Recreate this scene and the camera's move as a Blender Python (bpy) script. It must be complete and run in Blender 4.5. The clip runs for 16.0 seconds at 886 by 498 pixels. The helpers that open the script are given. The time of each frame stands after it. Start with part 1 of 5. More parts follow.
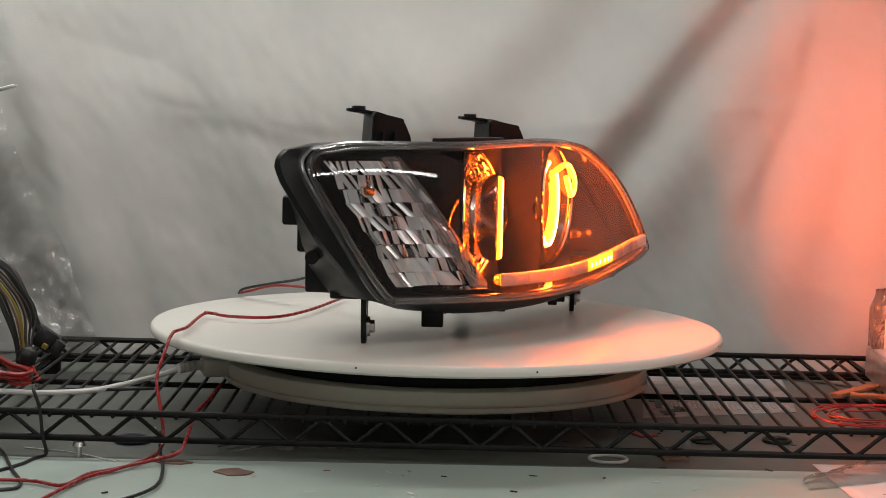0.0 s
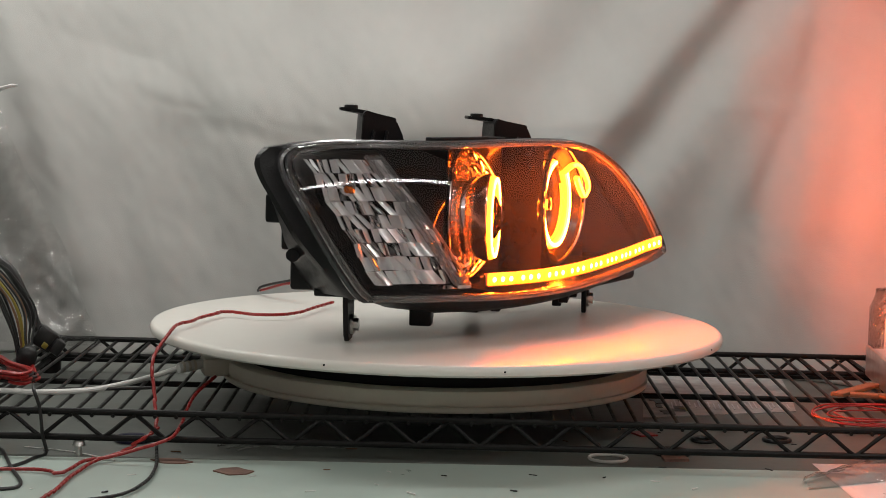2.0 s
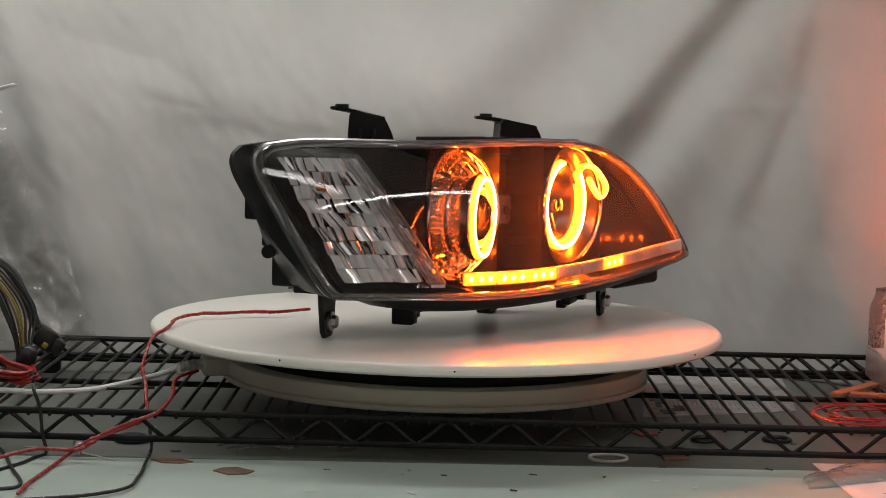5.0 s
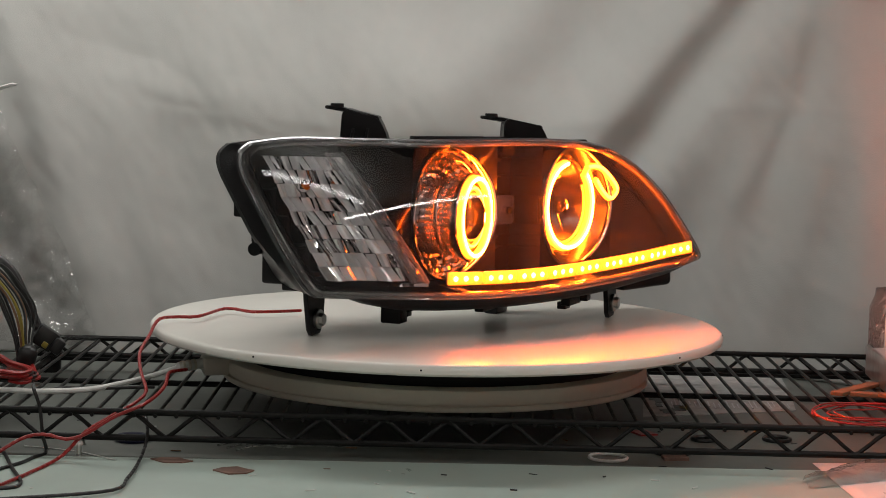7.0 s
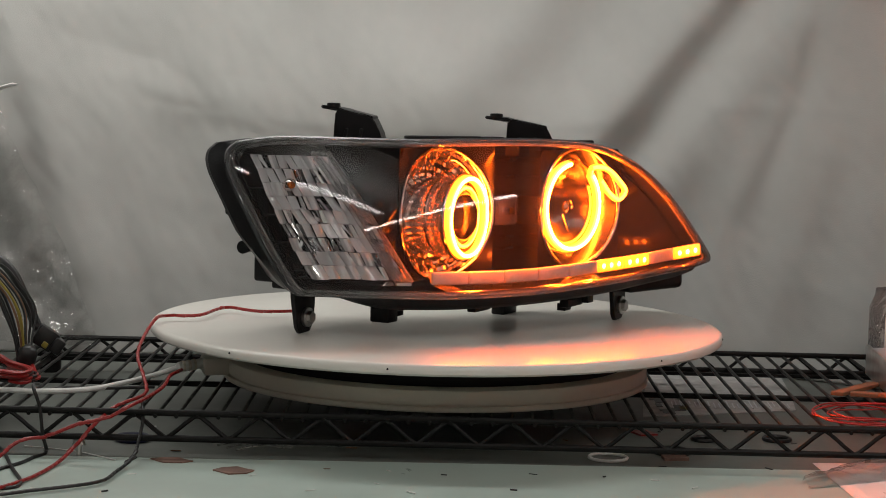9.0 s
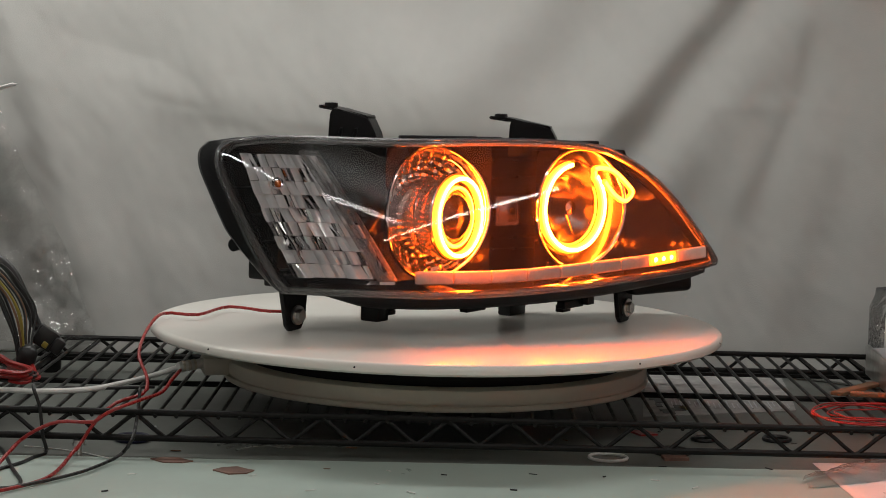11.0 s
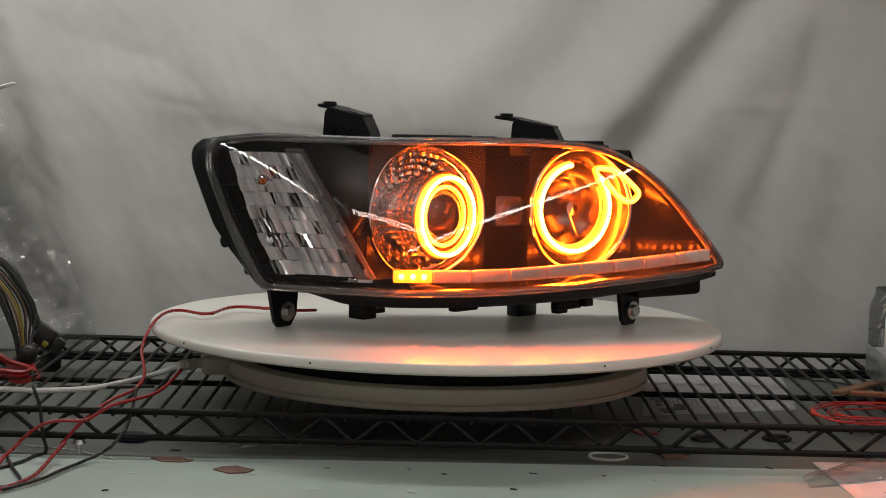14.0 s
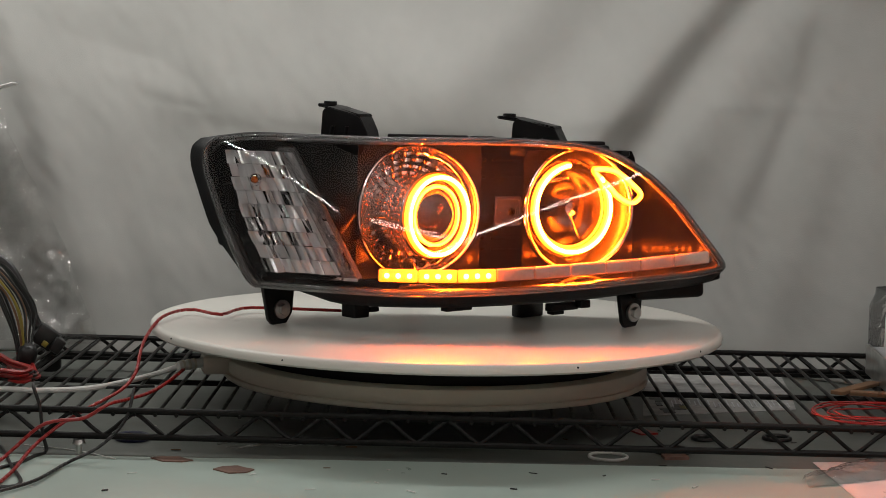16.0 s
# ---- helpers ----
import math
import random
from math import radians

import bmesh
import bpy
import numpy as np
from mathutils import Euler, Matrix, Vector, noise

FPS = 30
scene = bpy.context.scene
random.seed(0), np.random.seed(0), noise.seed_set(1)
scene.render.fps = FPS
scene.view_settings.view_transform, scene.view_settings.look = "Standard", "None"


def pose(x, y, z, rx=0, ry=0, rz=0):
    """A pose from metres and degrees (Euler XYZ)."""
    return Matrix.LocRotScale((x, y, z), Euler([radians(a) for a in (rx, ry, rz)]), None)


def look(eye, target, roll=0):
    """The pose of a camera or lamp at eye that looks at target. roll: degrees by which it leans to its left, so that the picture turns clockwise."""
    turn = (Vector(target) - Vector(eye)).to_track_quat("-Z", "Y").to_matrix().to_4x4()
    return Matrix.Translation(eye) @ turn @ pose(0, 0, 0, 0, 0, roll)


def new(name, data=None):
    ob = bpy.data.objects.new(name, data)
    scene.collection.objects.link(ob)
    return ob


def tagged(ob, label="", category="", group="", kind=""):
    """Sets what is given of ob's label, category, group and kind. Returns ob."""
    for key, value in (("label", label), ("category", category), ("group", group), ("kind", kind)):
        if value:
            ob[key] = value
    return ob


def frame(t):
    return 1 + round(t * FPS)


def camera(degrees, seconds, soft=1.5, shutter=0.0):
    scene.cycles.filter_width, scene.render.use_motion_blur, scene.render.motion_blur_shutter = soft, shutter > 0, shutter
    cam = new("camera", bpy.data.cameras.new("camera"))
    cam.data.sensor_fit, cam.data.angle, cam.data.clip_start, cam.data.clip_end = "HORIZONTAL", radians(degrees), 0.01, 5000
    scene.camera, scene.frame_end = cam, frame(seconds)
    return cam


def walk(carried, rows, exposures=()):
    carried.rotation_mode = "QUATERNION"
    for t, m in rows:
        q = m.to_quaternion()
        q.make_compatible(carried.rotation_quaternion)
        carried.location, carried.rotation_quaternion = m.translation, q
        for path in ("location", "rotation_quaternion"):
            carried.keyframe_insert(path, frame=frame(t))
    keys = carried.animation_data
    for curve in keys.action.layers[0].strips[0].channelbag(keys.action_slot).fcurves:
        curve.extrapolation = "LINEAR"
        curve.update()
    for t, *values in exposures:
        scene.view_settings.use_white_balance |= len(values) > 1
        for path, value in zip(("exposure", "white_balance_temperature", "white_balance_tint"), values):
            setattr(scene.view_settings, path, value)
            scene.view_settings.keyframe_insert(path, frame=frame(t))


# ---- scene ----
# Origin: the turntable's axis at the top of its plate. x to the right, y away from the camera.
cam = camera(26.061, 16.0, 0.75)
EYE = Vector((0.0047, -2.0097, 0.2640))


def aim(lift):
    """The camera's pose, tipped up by a small angle given in thousandths of a radian."""
    a = 0.093659 - lift / 1000
    return look(EYE, EYE + Vector((0, math.cos(a), -math.sin(a))), 1.4136)


walk(cam, [(0, aim(0.8)), (0.6, aim(0.5)), (4.2, aim(0.4)), (6.3, aim(0.05)), (12.0, aim(0.0)),
           (13.5, aim(-0.3)), (16, aim(-0.45))],
     [(0, 0.02), (3.5, -0.02), (6.5, -0.22), (9, -0.22), (16, -0.28)])

# ---- light ----
world = bpy.data.worlds.new("room_air")
world.use_nodes = True
world.node_tree.nodes["Background"].inputs[0].default_value = (0.8, 0.9, 1.0, 1)
world.node_tree.nodes["Background"].inputs[1].default_value = 0.02
scene.world = world
scene.view_settings.exposure = 0.0
TABLE = -0.100
SHELF = -0.0605
TUBES = [  # place, turn, length, width, power
    ((-0.29, 0.09, 0.57), 0.0, 1.15, 0.06, 4.0),
    ((0.69, -1.07, 0.90), 56.0, 1.65, 0.032, 4.8),
    ((-1.05, -1.05, 1.0), -48.0, 1.1, 0.03, 3.8),
    # unseen fill added behind the camera for the fronts of things
    ((0.2, -1.9, 1.26), 0.0, 1.2, 0.10, 5.5)]


def tube_lamp(place, turn, length, width, power):
    data = bpy.data.lights.new("tube_lamp", "AREA")
    data.shape, data.size, data.size_y = "RECTANGLE", length, width
    data.energy, data.color = power, (1.0, 0.985, 0.95)
    ob = new("tube_lamp", data)
    ob.matrix_world = pose(*place, 0, 0, turn)
    return ob


for row in TUBES:
    tube_lamp(*row)
fill_uplight = tube_lamp((0.2, -1.9, 1.36), 0.0, 1.2, 0.10, 6.0)   # unseen fill, added so the ceiling brightens the chrome facets
fill_uplight.matrix_world = pose(0.2, -1.9, 1.36, 180, 0, 0)


# ---- materials ----
def material(name, colour, rough=0.5, metal=0.0, vary=0.0, scale=20.0, bump=0.0, bump_scale=200.0,
             coat=0.0, spec=0.5, colour2=None, rough_vary=0.0, sheen=0.0, trans=0.0):
    m = bpy.data.materials.new(name)
    m.use_nodes = True
    nt = m.node_tree
    b = nt.nodes["Principled BSDF"]
    b.inputs["Base Color"].default_value = (*colour, 1)
    b.inputs["Roughness"].default_value = rough
    b.inputs["Metallic"].default_value = metal
    b.inputs["Coat Weight"].default_value = coat
    b.inputs["Specular IOR Level"].default_value = spec
    b.inputs["Sheen Weight"].default_value = sheen
    b.inputs["Transmission Weight"].default_value = trans
    co = nt.nodes.new("ShaderNodeTexCoord")
    if vary or colour2:
        n1, n2 = nt.nodes.new("ShaderNodeTexNoise"), nt.nodes.new("ShaderNodeTexNoise")
        n1.inputs["Scale"].default_value, n1.inputs["Detail"].default_value = scale, 6
        n2.inputs["Scale"].default_value, n2.inputs["Detail"].default_value = scale * 9, 3
        mix = nt.nodes.new("ShaderNodeMath")
        mix.operation = "MULTIPLY_ADD"
        mix.inputs[1].default_value = 0.35
        nt.links.new(co.outputs["Object"], n1.inputs["Vector"])
        nt.links.new(co.outputs["Object"], n2.inputs["Vector"])
        nt.links.new(n2.outputs["Fac"], mix.inputs[0])
        nt.links.new(n1.outputs["Fac"], mix.inputs[2])
        ramp = nt.nodes.new("ShaderNodeValToRGB")
        ramp.color_ramp.elements[0].position, ramp.color_ramp.elements[1].position = 0.45, 0.95
        lo = [max(0, c * (1 - vary)) for c in colour]
        hi = colour2 or [min(1, c * (1 + vary)) for c in colour]
        ramp.color_ramp.elements[0].color, ramp.color_ramp.elements[1].color = (*lo, 1), (*hi, 1)
        nt.links.new(mix.outputs[0], ramp.inputs[0])
        nt.links.new(ramp.outputs[0], b.inputs["Base Color"])
        if rough_vary:
            mr = nt.nodes.new("ShaderNodeMapRange")
            mr.inputs["From Min"].default_value, mr.inputs["From Max"].default_value = 0.4, 0.9
            mr.inputs["To Min"].default_value, mr.inputs["To Max"].default_value = rough - rough_vary, rough + rough_vary
            nt.links.new(mix.outputs[0], mr.inputs["Value"])
            nt.links.new(mr.outputs[0], b.inputs["Roughness"])
    if bump:
        nb, bp = nt.nodes.new("ShaderNodeTexNoise"), nt.nodes.new("ShaderNodeBump")
        nb.inputs["Scale"].default_value, nb.inputs["Detail"].default_value = bump_scale, 4
        bp.inputs["Strength"].default_value, bp.inputs["Distance"].default_value = bump, 0.001
        nt.links.new(co.outputs["Object"], nb.inputs["Vector"])
        nt.links.new(nb.outputs["Fac"], bp.inputs["Height"])
        nt.links.new(bp.outputs[0], b.inputs["Normal"])
    return m


def glowing(name, colour, strength):
    m = bpy.data.materials.new(name)
    m.use_nodes = True
    b = m.node_tree.nodes["Principled BSDF"]
    b.inputs["Base Color"].default_value = (0.8, 0.5, 0.25, 1)
    b.inputs["Emission Color"].default_value = (*colour, 1)
    b.inputs["Emission Strength"].default_value = strength
    return m


def clear(name, tint, ior=1.47, rough=0.0, bump=0.0, bump_scale=30.0, haze=0.0, scatter=0.0):
    """A thin clear sheet: see-through, with the gloss of its surface by Fresnel."""
    m = bpy.data.materials.new(name)
    m.use_nodes = True
    nt = m.node_tree
    nt.nodes.remove(nt.nodes["Principled BSDF"])
    out = nt.nodes["Material Output"]
    tr, gl, fr, mix = (nt.nodes.new("ShaderNode" + k) for k in ("BsdfTransparent", "BsdfGlossy", "Fresnel", "MixShader"))
    tr.inputs[0].default_value = (*tint, 1)
    gl.inputs["Roughness"].default_value = rough
    fr.inputs["IOR"].default_value = ior
    if bump:
        co, nb, bp = (nt.nodes.new("ShaderNode" + k) for k in ("TexCoord", "TexNoise", "Bump"))
        nb.inputs["Scale"].default_value = bump_scale
        bp.inputs["Strength"].default_value, bp.inputs["Distance"].default_value = bump, 0.004
        nt.links.new(co.outputs["Object"], nb.inputs["Vector"])
        nt.links.new(nb.outputs["Fac"], bp.inputs["Height"])
        nt.links.new(bp.outputs[0], gl.inputs["Normal"])
        nt.links.new(bp.outputs[0], fr.inputs["Normal"])
    nt.links.new(fr.outputs[0], mix.inputs[0])
    nt.links.new(tr.outputs[0], mix.inputs[1])
    nt.links.new(gl.outputs[0], mix.inputs[2])
    last = mix
    if haze:
        df, mix2 = nt.nodes.new("ShaderNodeBsdfDiffuse"), nt.nodes.new("ShaderNodeMixShader")
        df.inputs[0].default_value = (0.8 * tint[0], 0.8 * tint[1], 0.8 * tint[2], 1)
        mix2.inputs[0].default_value = haze
        nt.links.new(mix.outputs[0], mix2.inputs[1])
        nt.links.new(df.outputs[0], mix2.inputs[2])
        last = mix2
    if scatter:
        tl, mix3 = nt.nodes.new("ShaderNodeBsdfTranslucent"), nt.nodes.new("ShaderNodeMixShader")
        tl.inputs[0].default_value = (0.9, 0.9, 0.9, 1)
        mix3.inputs[0].default_value = scatter
        nt.links.new(last.outputs[0], mix3.inputs[1])
        nt.links.new(tl.outputs[0], mix3.inputs[2])
        last = mix3
    nt.links.new(last.outputs[0], out.inputs[0])
    return m


CLOTH = material("white_cloth", (0.43, 0.43, 0.41), 0.9, vary=0.06, scale=5, bump=0.25, bump_scale=900, sheen=0.1)
TABLETOP = material("pale_tabletop", (0.44, 0.53, 0.48), 0.35, vary=0.1, scale=7, bump=0.08, bump_scale=60, rough_vary=0.1)
# dark grey that stands in for the shade under the wire shelf
SHADE_SHEET = material("shade_grey", (0.14, 0.15, 0.135), 0.5, vary=0.18, scale=9, bump=0.1, bump_scale=200)
WALLS = material("room_paint", (0.72, 0.72, 0.70), 0.9, vary=0.05, scale=3)
PLATE = material("white_laminate", (0.78, 0.76, 0.70), 0.27, vary=0.03, scale=6)
BASE = material("cream_plastic", (0.66, 0.62, 0.53), 0.4, vary=0.06, scale=12, bump=0.05, bump_scale=300)
RUBBER = material("black_rubber", (0.006, 0.006, 0.006), 0.7, spec=0.2, vary=0.3, scale=40)
WIRE = material("black_coated_wire", (0.008, 0.0075, 0.007), 0.42, spec=0.2, vary=0.4, scale=60, bump=0.2, bump_scale=400, rough_vary=0.1)
PLASTIC = material("black_housing_plastic", (0.007, 0.007, 0.0075), 0.40, spec=0.24, vary=0.4, scale=30, bump=0.25, bump_scale=500, rough_vary=0.12)
BEZEL = material("gloss_black_bezel", (0.006, 0.006, 0.006), 0.08, vary=0.2, scale=15, spec=0.11)
CHROME = material("chrome_reflector", (0.86, 0.86, 0.87), 0.07, metal=1.0, bump=0.05, bump_scale=80)
# mostly diffuse white, in place of bright surroundings mirrored in the chrome
MARKER = material("paled_chrome", (0.92, 0.92, 0.93), 0.12, metal=0.28, bump=0.06, bump_scale=70)
SMOKED = material("smoked_chrome", (0.085, 0.08, 0.075), 0.20, metal=1.0, bump=0.05, bump_scale=60)
RIB = clear("ribbed_cover_plastic", (0.9, 0.9, 0.9), 1.6, rough=0.04, haze=0.15, scatter=0.12)
STEEL = material("zinc_screw", (0.6, 0.6, 0.58), 0.3, metal=1.0, vary=0.2, scale=80)
# its haze and scatter imitate the camera's amber bloom round the rings
LENS = clear("polycarbonate_lens", (0.97, 0.97, 0.97), 1.5, haze=0.010, scatter=0.0011)
INNER = clear("clear_inner_plastic", (0.93, 0.92, 0.9), 1.5, rough=0.05, bump=0.3, bump_scale=90)
RIM = clear("lens_edge_plastic", (0.9, 0.9, 0.9), 1.6, rough=0.03, bump=0.15, bump_scale=60, haze=0.045)
BULB = clear("projector_glass", (0.9, 0.9, 0.92), 1.52)
SEAL = material("grey_lens_flange", (0.035, 0.035, 0.037), 0.2, vary=0.3, scale=40, coat=0.5)
HALO = glowing("amber_halo", (1.0, 0.125, 0.005), 75.0)
HALO_FACE = glowing("amber_led_band", (1.0, 0.11, 0.004), 1250.0)
# dimmer glow for tubes added behind the rings as their fringe of bloom
HALO_DIM = glowing("amber_halo_edge", (1.0, 0.13, 0.004), 14.0)
LED_DOT = glowing("amber_led", (1.0, 0.11, 0.005), 300.0)
LED_BODY = glowing("amber_led_cover", (1.0, 0.105, 0.002), 8.0)
LED_OFF = material("unlit_led_cover", (0.80, 0.60, 0.50), 0.25, vary=0.15, scale=60, bump=0.3, bump_scale=300)
RED = material("red_insulation", (0.32, 0.016, 0.014), 0.35, vary=0.15, scale=60)
BLACK = material("black_insulation", (0.012, 0.012, 0.012), 0.4, vary=0.3, scale=60)
WHITE = material("white_cable", (0.75, 0.75, 0.72), 0.4, vary=0.05, scale=40)
YELLOW = material("yellow_insulation", (0.28, 0.22, 0.03), 0.4, vary=0.1, scale=40)
BLUE = material("blue_insulation", (0.012, 0.014, 0.045), 0.4, vary=0.1, scale=40)
PAPER = material("white_paper", (0.72, 0.71, 0.7), 0.8, vary=0.06, scale=30)
PRINT = material("printed_paper", (0.40, 0.39, 0.38), 0.8, vary=0.25, scale=60)
CARD = material("brown_card", (0.17, 0.09, 0.045), 0.8, vary=0.25, scale=30, bump=0.2)
GREY = material("grey_metal_box", (0.5, 0.51, 0.53), 0.35, vary=0.1, scale=25, metal=0.3)
FILM = clear("clear_film", (0.93, 0.93, 0.92), 1.8, rough=0.10, bump=1.0, bump_scale=90, haze=0.08)
AMBER = clear("amber_bulb_glass", (1.0, 0.45, 0.12), 1.5, rough=0.02, haze=0.10)
SHROUD = material("dull_chrome", (0.55, 0.55, 0.56), 0.16, metal=1.0, bump=0.05, bump_scale=60)
ADHESIVE = material("brown_residue", (0.2, 0.11, 0.08), 0.6, vary=0.35, scale=60)


# ---- mesh tools ----
def mesh_of(name, verts, faces, smooth=True):
    me = bpy.data.meshes.new(name)
    me.from_pydata([tuple(v) for v in verts], [], faces)
    me.validate()
    if smooth:
        me.shade_smooth()
        me.set_sharp_from_angle(angle=radians(35))
    me.update()
    return me


def solid(name, verts, faces, mat, parent=None, label="", smooth=True):
    me = mesh_of(name, verts, faces, smooth)
    for k in (mat if isinstance(mat, (list, tuple)) else [mat]):
        me.materials.append(k)
    ob = new(name, me)
    if parent:
        ob.parent = parent
    if label:
        tagged(ob, label)
    return ob


def part(name, bm, mat, parent=None, label="", smooth=True):
    me = bpy.data.meshes.new(name)
    bmesh.ops.recalc_face_normals(bm, faces=bm.faces)
    bm.to_mesh(me)
    bm.free()
    if smooth:
        me.shade_smooth()
        me.set_sharp_from_angle(angle=radians(35))
    for k in (mat if isinstance(mat, (list, tuple)) else [mat]):
        me.materials.append(k)
    ob = new(name, me)
    if parent:
        ob.parent = parent
    if label:
        tagged(ob, label)
    return ob


def empty(name, m=None):
    ob = new(name)
    ob.empty_display_size = 0.02
    if m:
        ob.matrix_world = m
    return ob


def block(bm, size, m=None, bevel=0.0, segments=2):
    r = bmesh.ops.create_cube(bm, size=1.0)
    vs = r["verts"]
    bmesh.ops.scale(bm, vec=size, verts=vs)
    if bevel:
        es = list({e for v in vs for e in v.link_edges})
        r = bmesh.ops.bevel(bm, geom=es, offset=bevel, segments=segments, affect="EDGES", profile=0.5)
        vs = list({v for f in r["faces"] for v in f.verts} | {v for v in vs if v.is_valid})
    if m:
        bmesh.ops.transform(bm, matrix=m, verts=vs)
    return vs


def rod(bm, a, b, r, n=10):
    a, b = Vector(a), Vector(b)
    q = (b - a).to_track_quat("Z", "Y").to_matrix().to_4x4()
    bmesh.ops.create_cone(bm, cap_ends=True, segments=n, radius1=r, radius2=r, depth=(b - a).length,
                          matrix=Matrix.Translation((a + b) / 2) @ q)


def lathe(profile, n=64):
    """Verts and faces of a profile of (radius, z) turned about z."""
    vs, fs = [], []
    for r, z in profile:
        for k in range(n):
            a = 2 * math.pi * k / n
            vs.append((r * math.cos(a), r * math.sin(a), z))
    for i in range(len(profile) - 1):
        for k in range(n):
            fs.append((i * n + k, i * n + (k + 1) % n, (i + 1) * n + (k + 1) % n, (i + 1) * n + k))
    return vs, fs


def smooth_path(points, per=8, closed=False):
    """Catmull-Rom curve through the points."""
    p = [Vector(q) for q in points]
    n = len(p)
    out = []
    for i in range(n if closed else n - 1):
        if closed:
            a, b, c, d = p[i - 1], p[i], p[(i + 1) % n], p[(i + 2) % n]
        else:
            a, b, c, d = p[max(i - 1, 0)], p[i], p[i + 1], p[min(i + 2, n - 1)]
        for k in range(per):
            t = k / per
            out.append(0.5 * ((2 * b) + (c - a) * t + (2 * a - 5 * b + 4 * c - d) * t * t + (3 * b - a - 3 * c + d) * t ** 3))
    if not closed:
        out.append(p[-1])
    return out


def sweep(path, r, n=8, closed=False):
    """Verts and faces of a round tube along a path."""
    vs, fs = [], []
    m = len(path)
    up = Vector((0.13, 0.2, 0.97))
    for i, p in enumerate(path):
        a = path[i - 1] if (i or closed) else p
        b = path[(i + 1) % m] if (i < m - 1 or closed) else p
        t = (Vector(b) - Vector(a)).normalized()
        u = (up - t * up.dot(t)).normalized()
        up = u
        w = t.cross(u)
        for k in range(n):
            c = 2 * math.pi * k / n
            vs.append(Vector(p) + u * (r * math.cos(c)) + w * (r * math.sin(c)))
    for i in range(m if closed else m - 1):
        j = (i + 1) % m
        for k in range(n):
            fs.append((i * n + k, i * n + (k + 1) % n, j * n + (k + 1) % n, j * n + k))
    if not closed:
        fs.append(tuple(range(n - 1, -1, -1)))
        fs.append(tuple((m - 1) * n + k for k in range(n)))
    return vs, fs


def grid(nu, nv, f):
    """Verts and faces of a surface f(u, v), u and v from 0 to 1."""
    vs = [f(i / nu, j / nv) for j in range(nv + 1) for i in range(nu + 1)]
    fs = [(j * (nu + 1) + i, j * (nu + 1) + i + 1, (j + 1) * (nu + 1) + i + 1, (j + 1) * (nu + 1) + i)
          for j in range(nv) for i in range(nu)]
    return vs, fs


def thicken(ob, t, offset=-1.0):
    md = ob.modifiers.new("thickness", "SOLIDIFY")
    md.thickness, md.offset = t, offset
    return ob


def lerp(table, x):
    """Linear reading of a table of (x, y)."""
    return float(np.interp(x, [a for a, _ in table], [b for _, b in table]))


# ---- the room ----
def room():
    x0, x1, y0, y1, z0, z1 = -2.2, 2.2, -3.2, 1.4, -0.95, 1.65
    for name, size, at in (("wall_north", (4.6, 0.1, 2.6), (0, y1 + 0.05, 0.35)), ("wall_south", (4.6, 0.1, 2.6), (0, y0 - 0.05, 0.35)),
                           ("wall_east", (0.1, 4.6, 2.6), (x1 + 0.05, -0.9, 0.35)), ("wall_west", (0.1, 4.6, 2.6), (x0 - 0.05, -0.9, 0.35)),
                           ("floor", (4.6, 4.8, 0.1), (0, -0.9, z0 - 0.05)), ("ceiling", (4.6, 4.8, 0.1), (0, -0.9, z1 + 0.05))):
        bm = bmesh.new()
        block(bm, size, pose(*at))
        tagged(part(name, bm, WALLS), "plain painted workshop " + name.split("_")[0], "wall" if "wall" in name else name, kind="structure")


room()


def light_fixture():
    for place, turn, length, width, power in TUBES:
        ob = empty("ceiling_light", pose(*place, 0, 0, turn))
        # the last of these battens only carries the added fill light
        tagged(ob, "white batten tube light under the ceiling", "lamp")
        bm = bmesh.new()
        block(bm, (length + 0.06, 0.09, 0.05), pose(0, 0, 0.035), 0.008)
        part("batten", bm, WHITE, ob)
        for x in (-0.5, 0.5):
            bm = bmesh.new()
            rod(bm, (x, 0, 0.05), (x, 0, 1.65 - place[2]), 0.004)
            part("hanger", bm, STEEL, ob)


light_fixture()


def table():
    bm = bmesh.new()
    block(bm, (2.6, 1.75, 0.035), pose(0, -0.1, TABLE - 0.0175), 0.004)
    ob = part("worktable", bm, TABLETOP)
    tagged(ob, "pale green-white worktable strewn with clippings", "table")
    # added dark sheet: the shelf's shade on the table, put into its colour
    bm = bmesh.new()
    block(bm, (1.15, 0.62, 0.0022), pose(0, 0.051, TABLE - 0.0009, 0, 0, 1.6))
    tagged(part("shade_sheet", bm, SHADE_SHEET), "dark grey sheet added under the wire shelf to deepen its shade", "mat")
    for x in (-1.2, 1.2):
        for y in (-0.88, 0.68):
            bm = bmesh.new()
            block(bm, (0.05, 0.05, 0.815), pose(x, y, -0.135 - 0.4075), 0.003)
            part("leg", bm, GREY, ob)


table()


# ---- the cloth backdrop ----
def curtain_y(x):
    return 0.385 - 1.15 * max(0.0, x - 0.15) ** 2 - 0.6 * max(0.0, -0.3 - x) ** 2


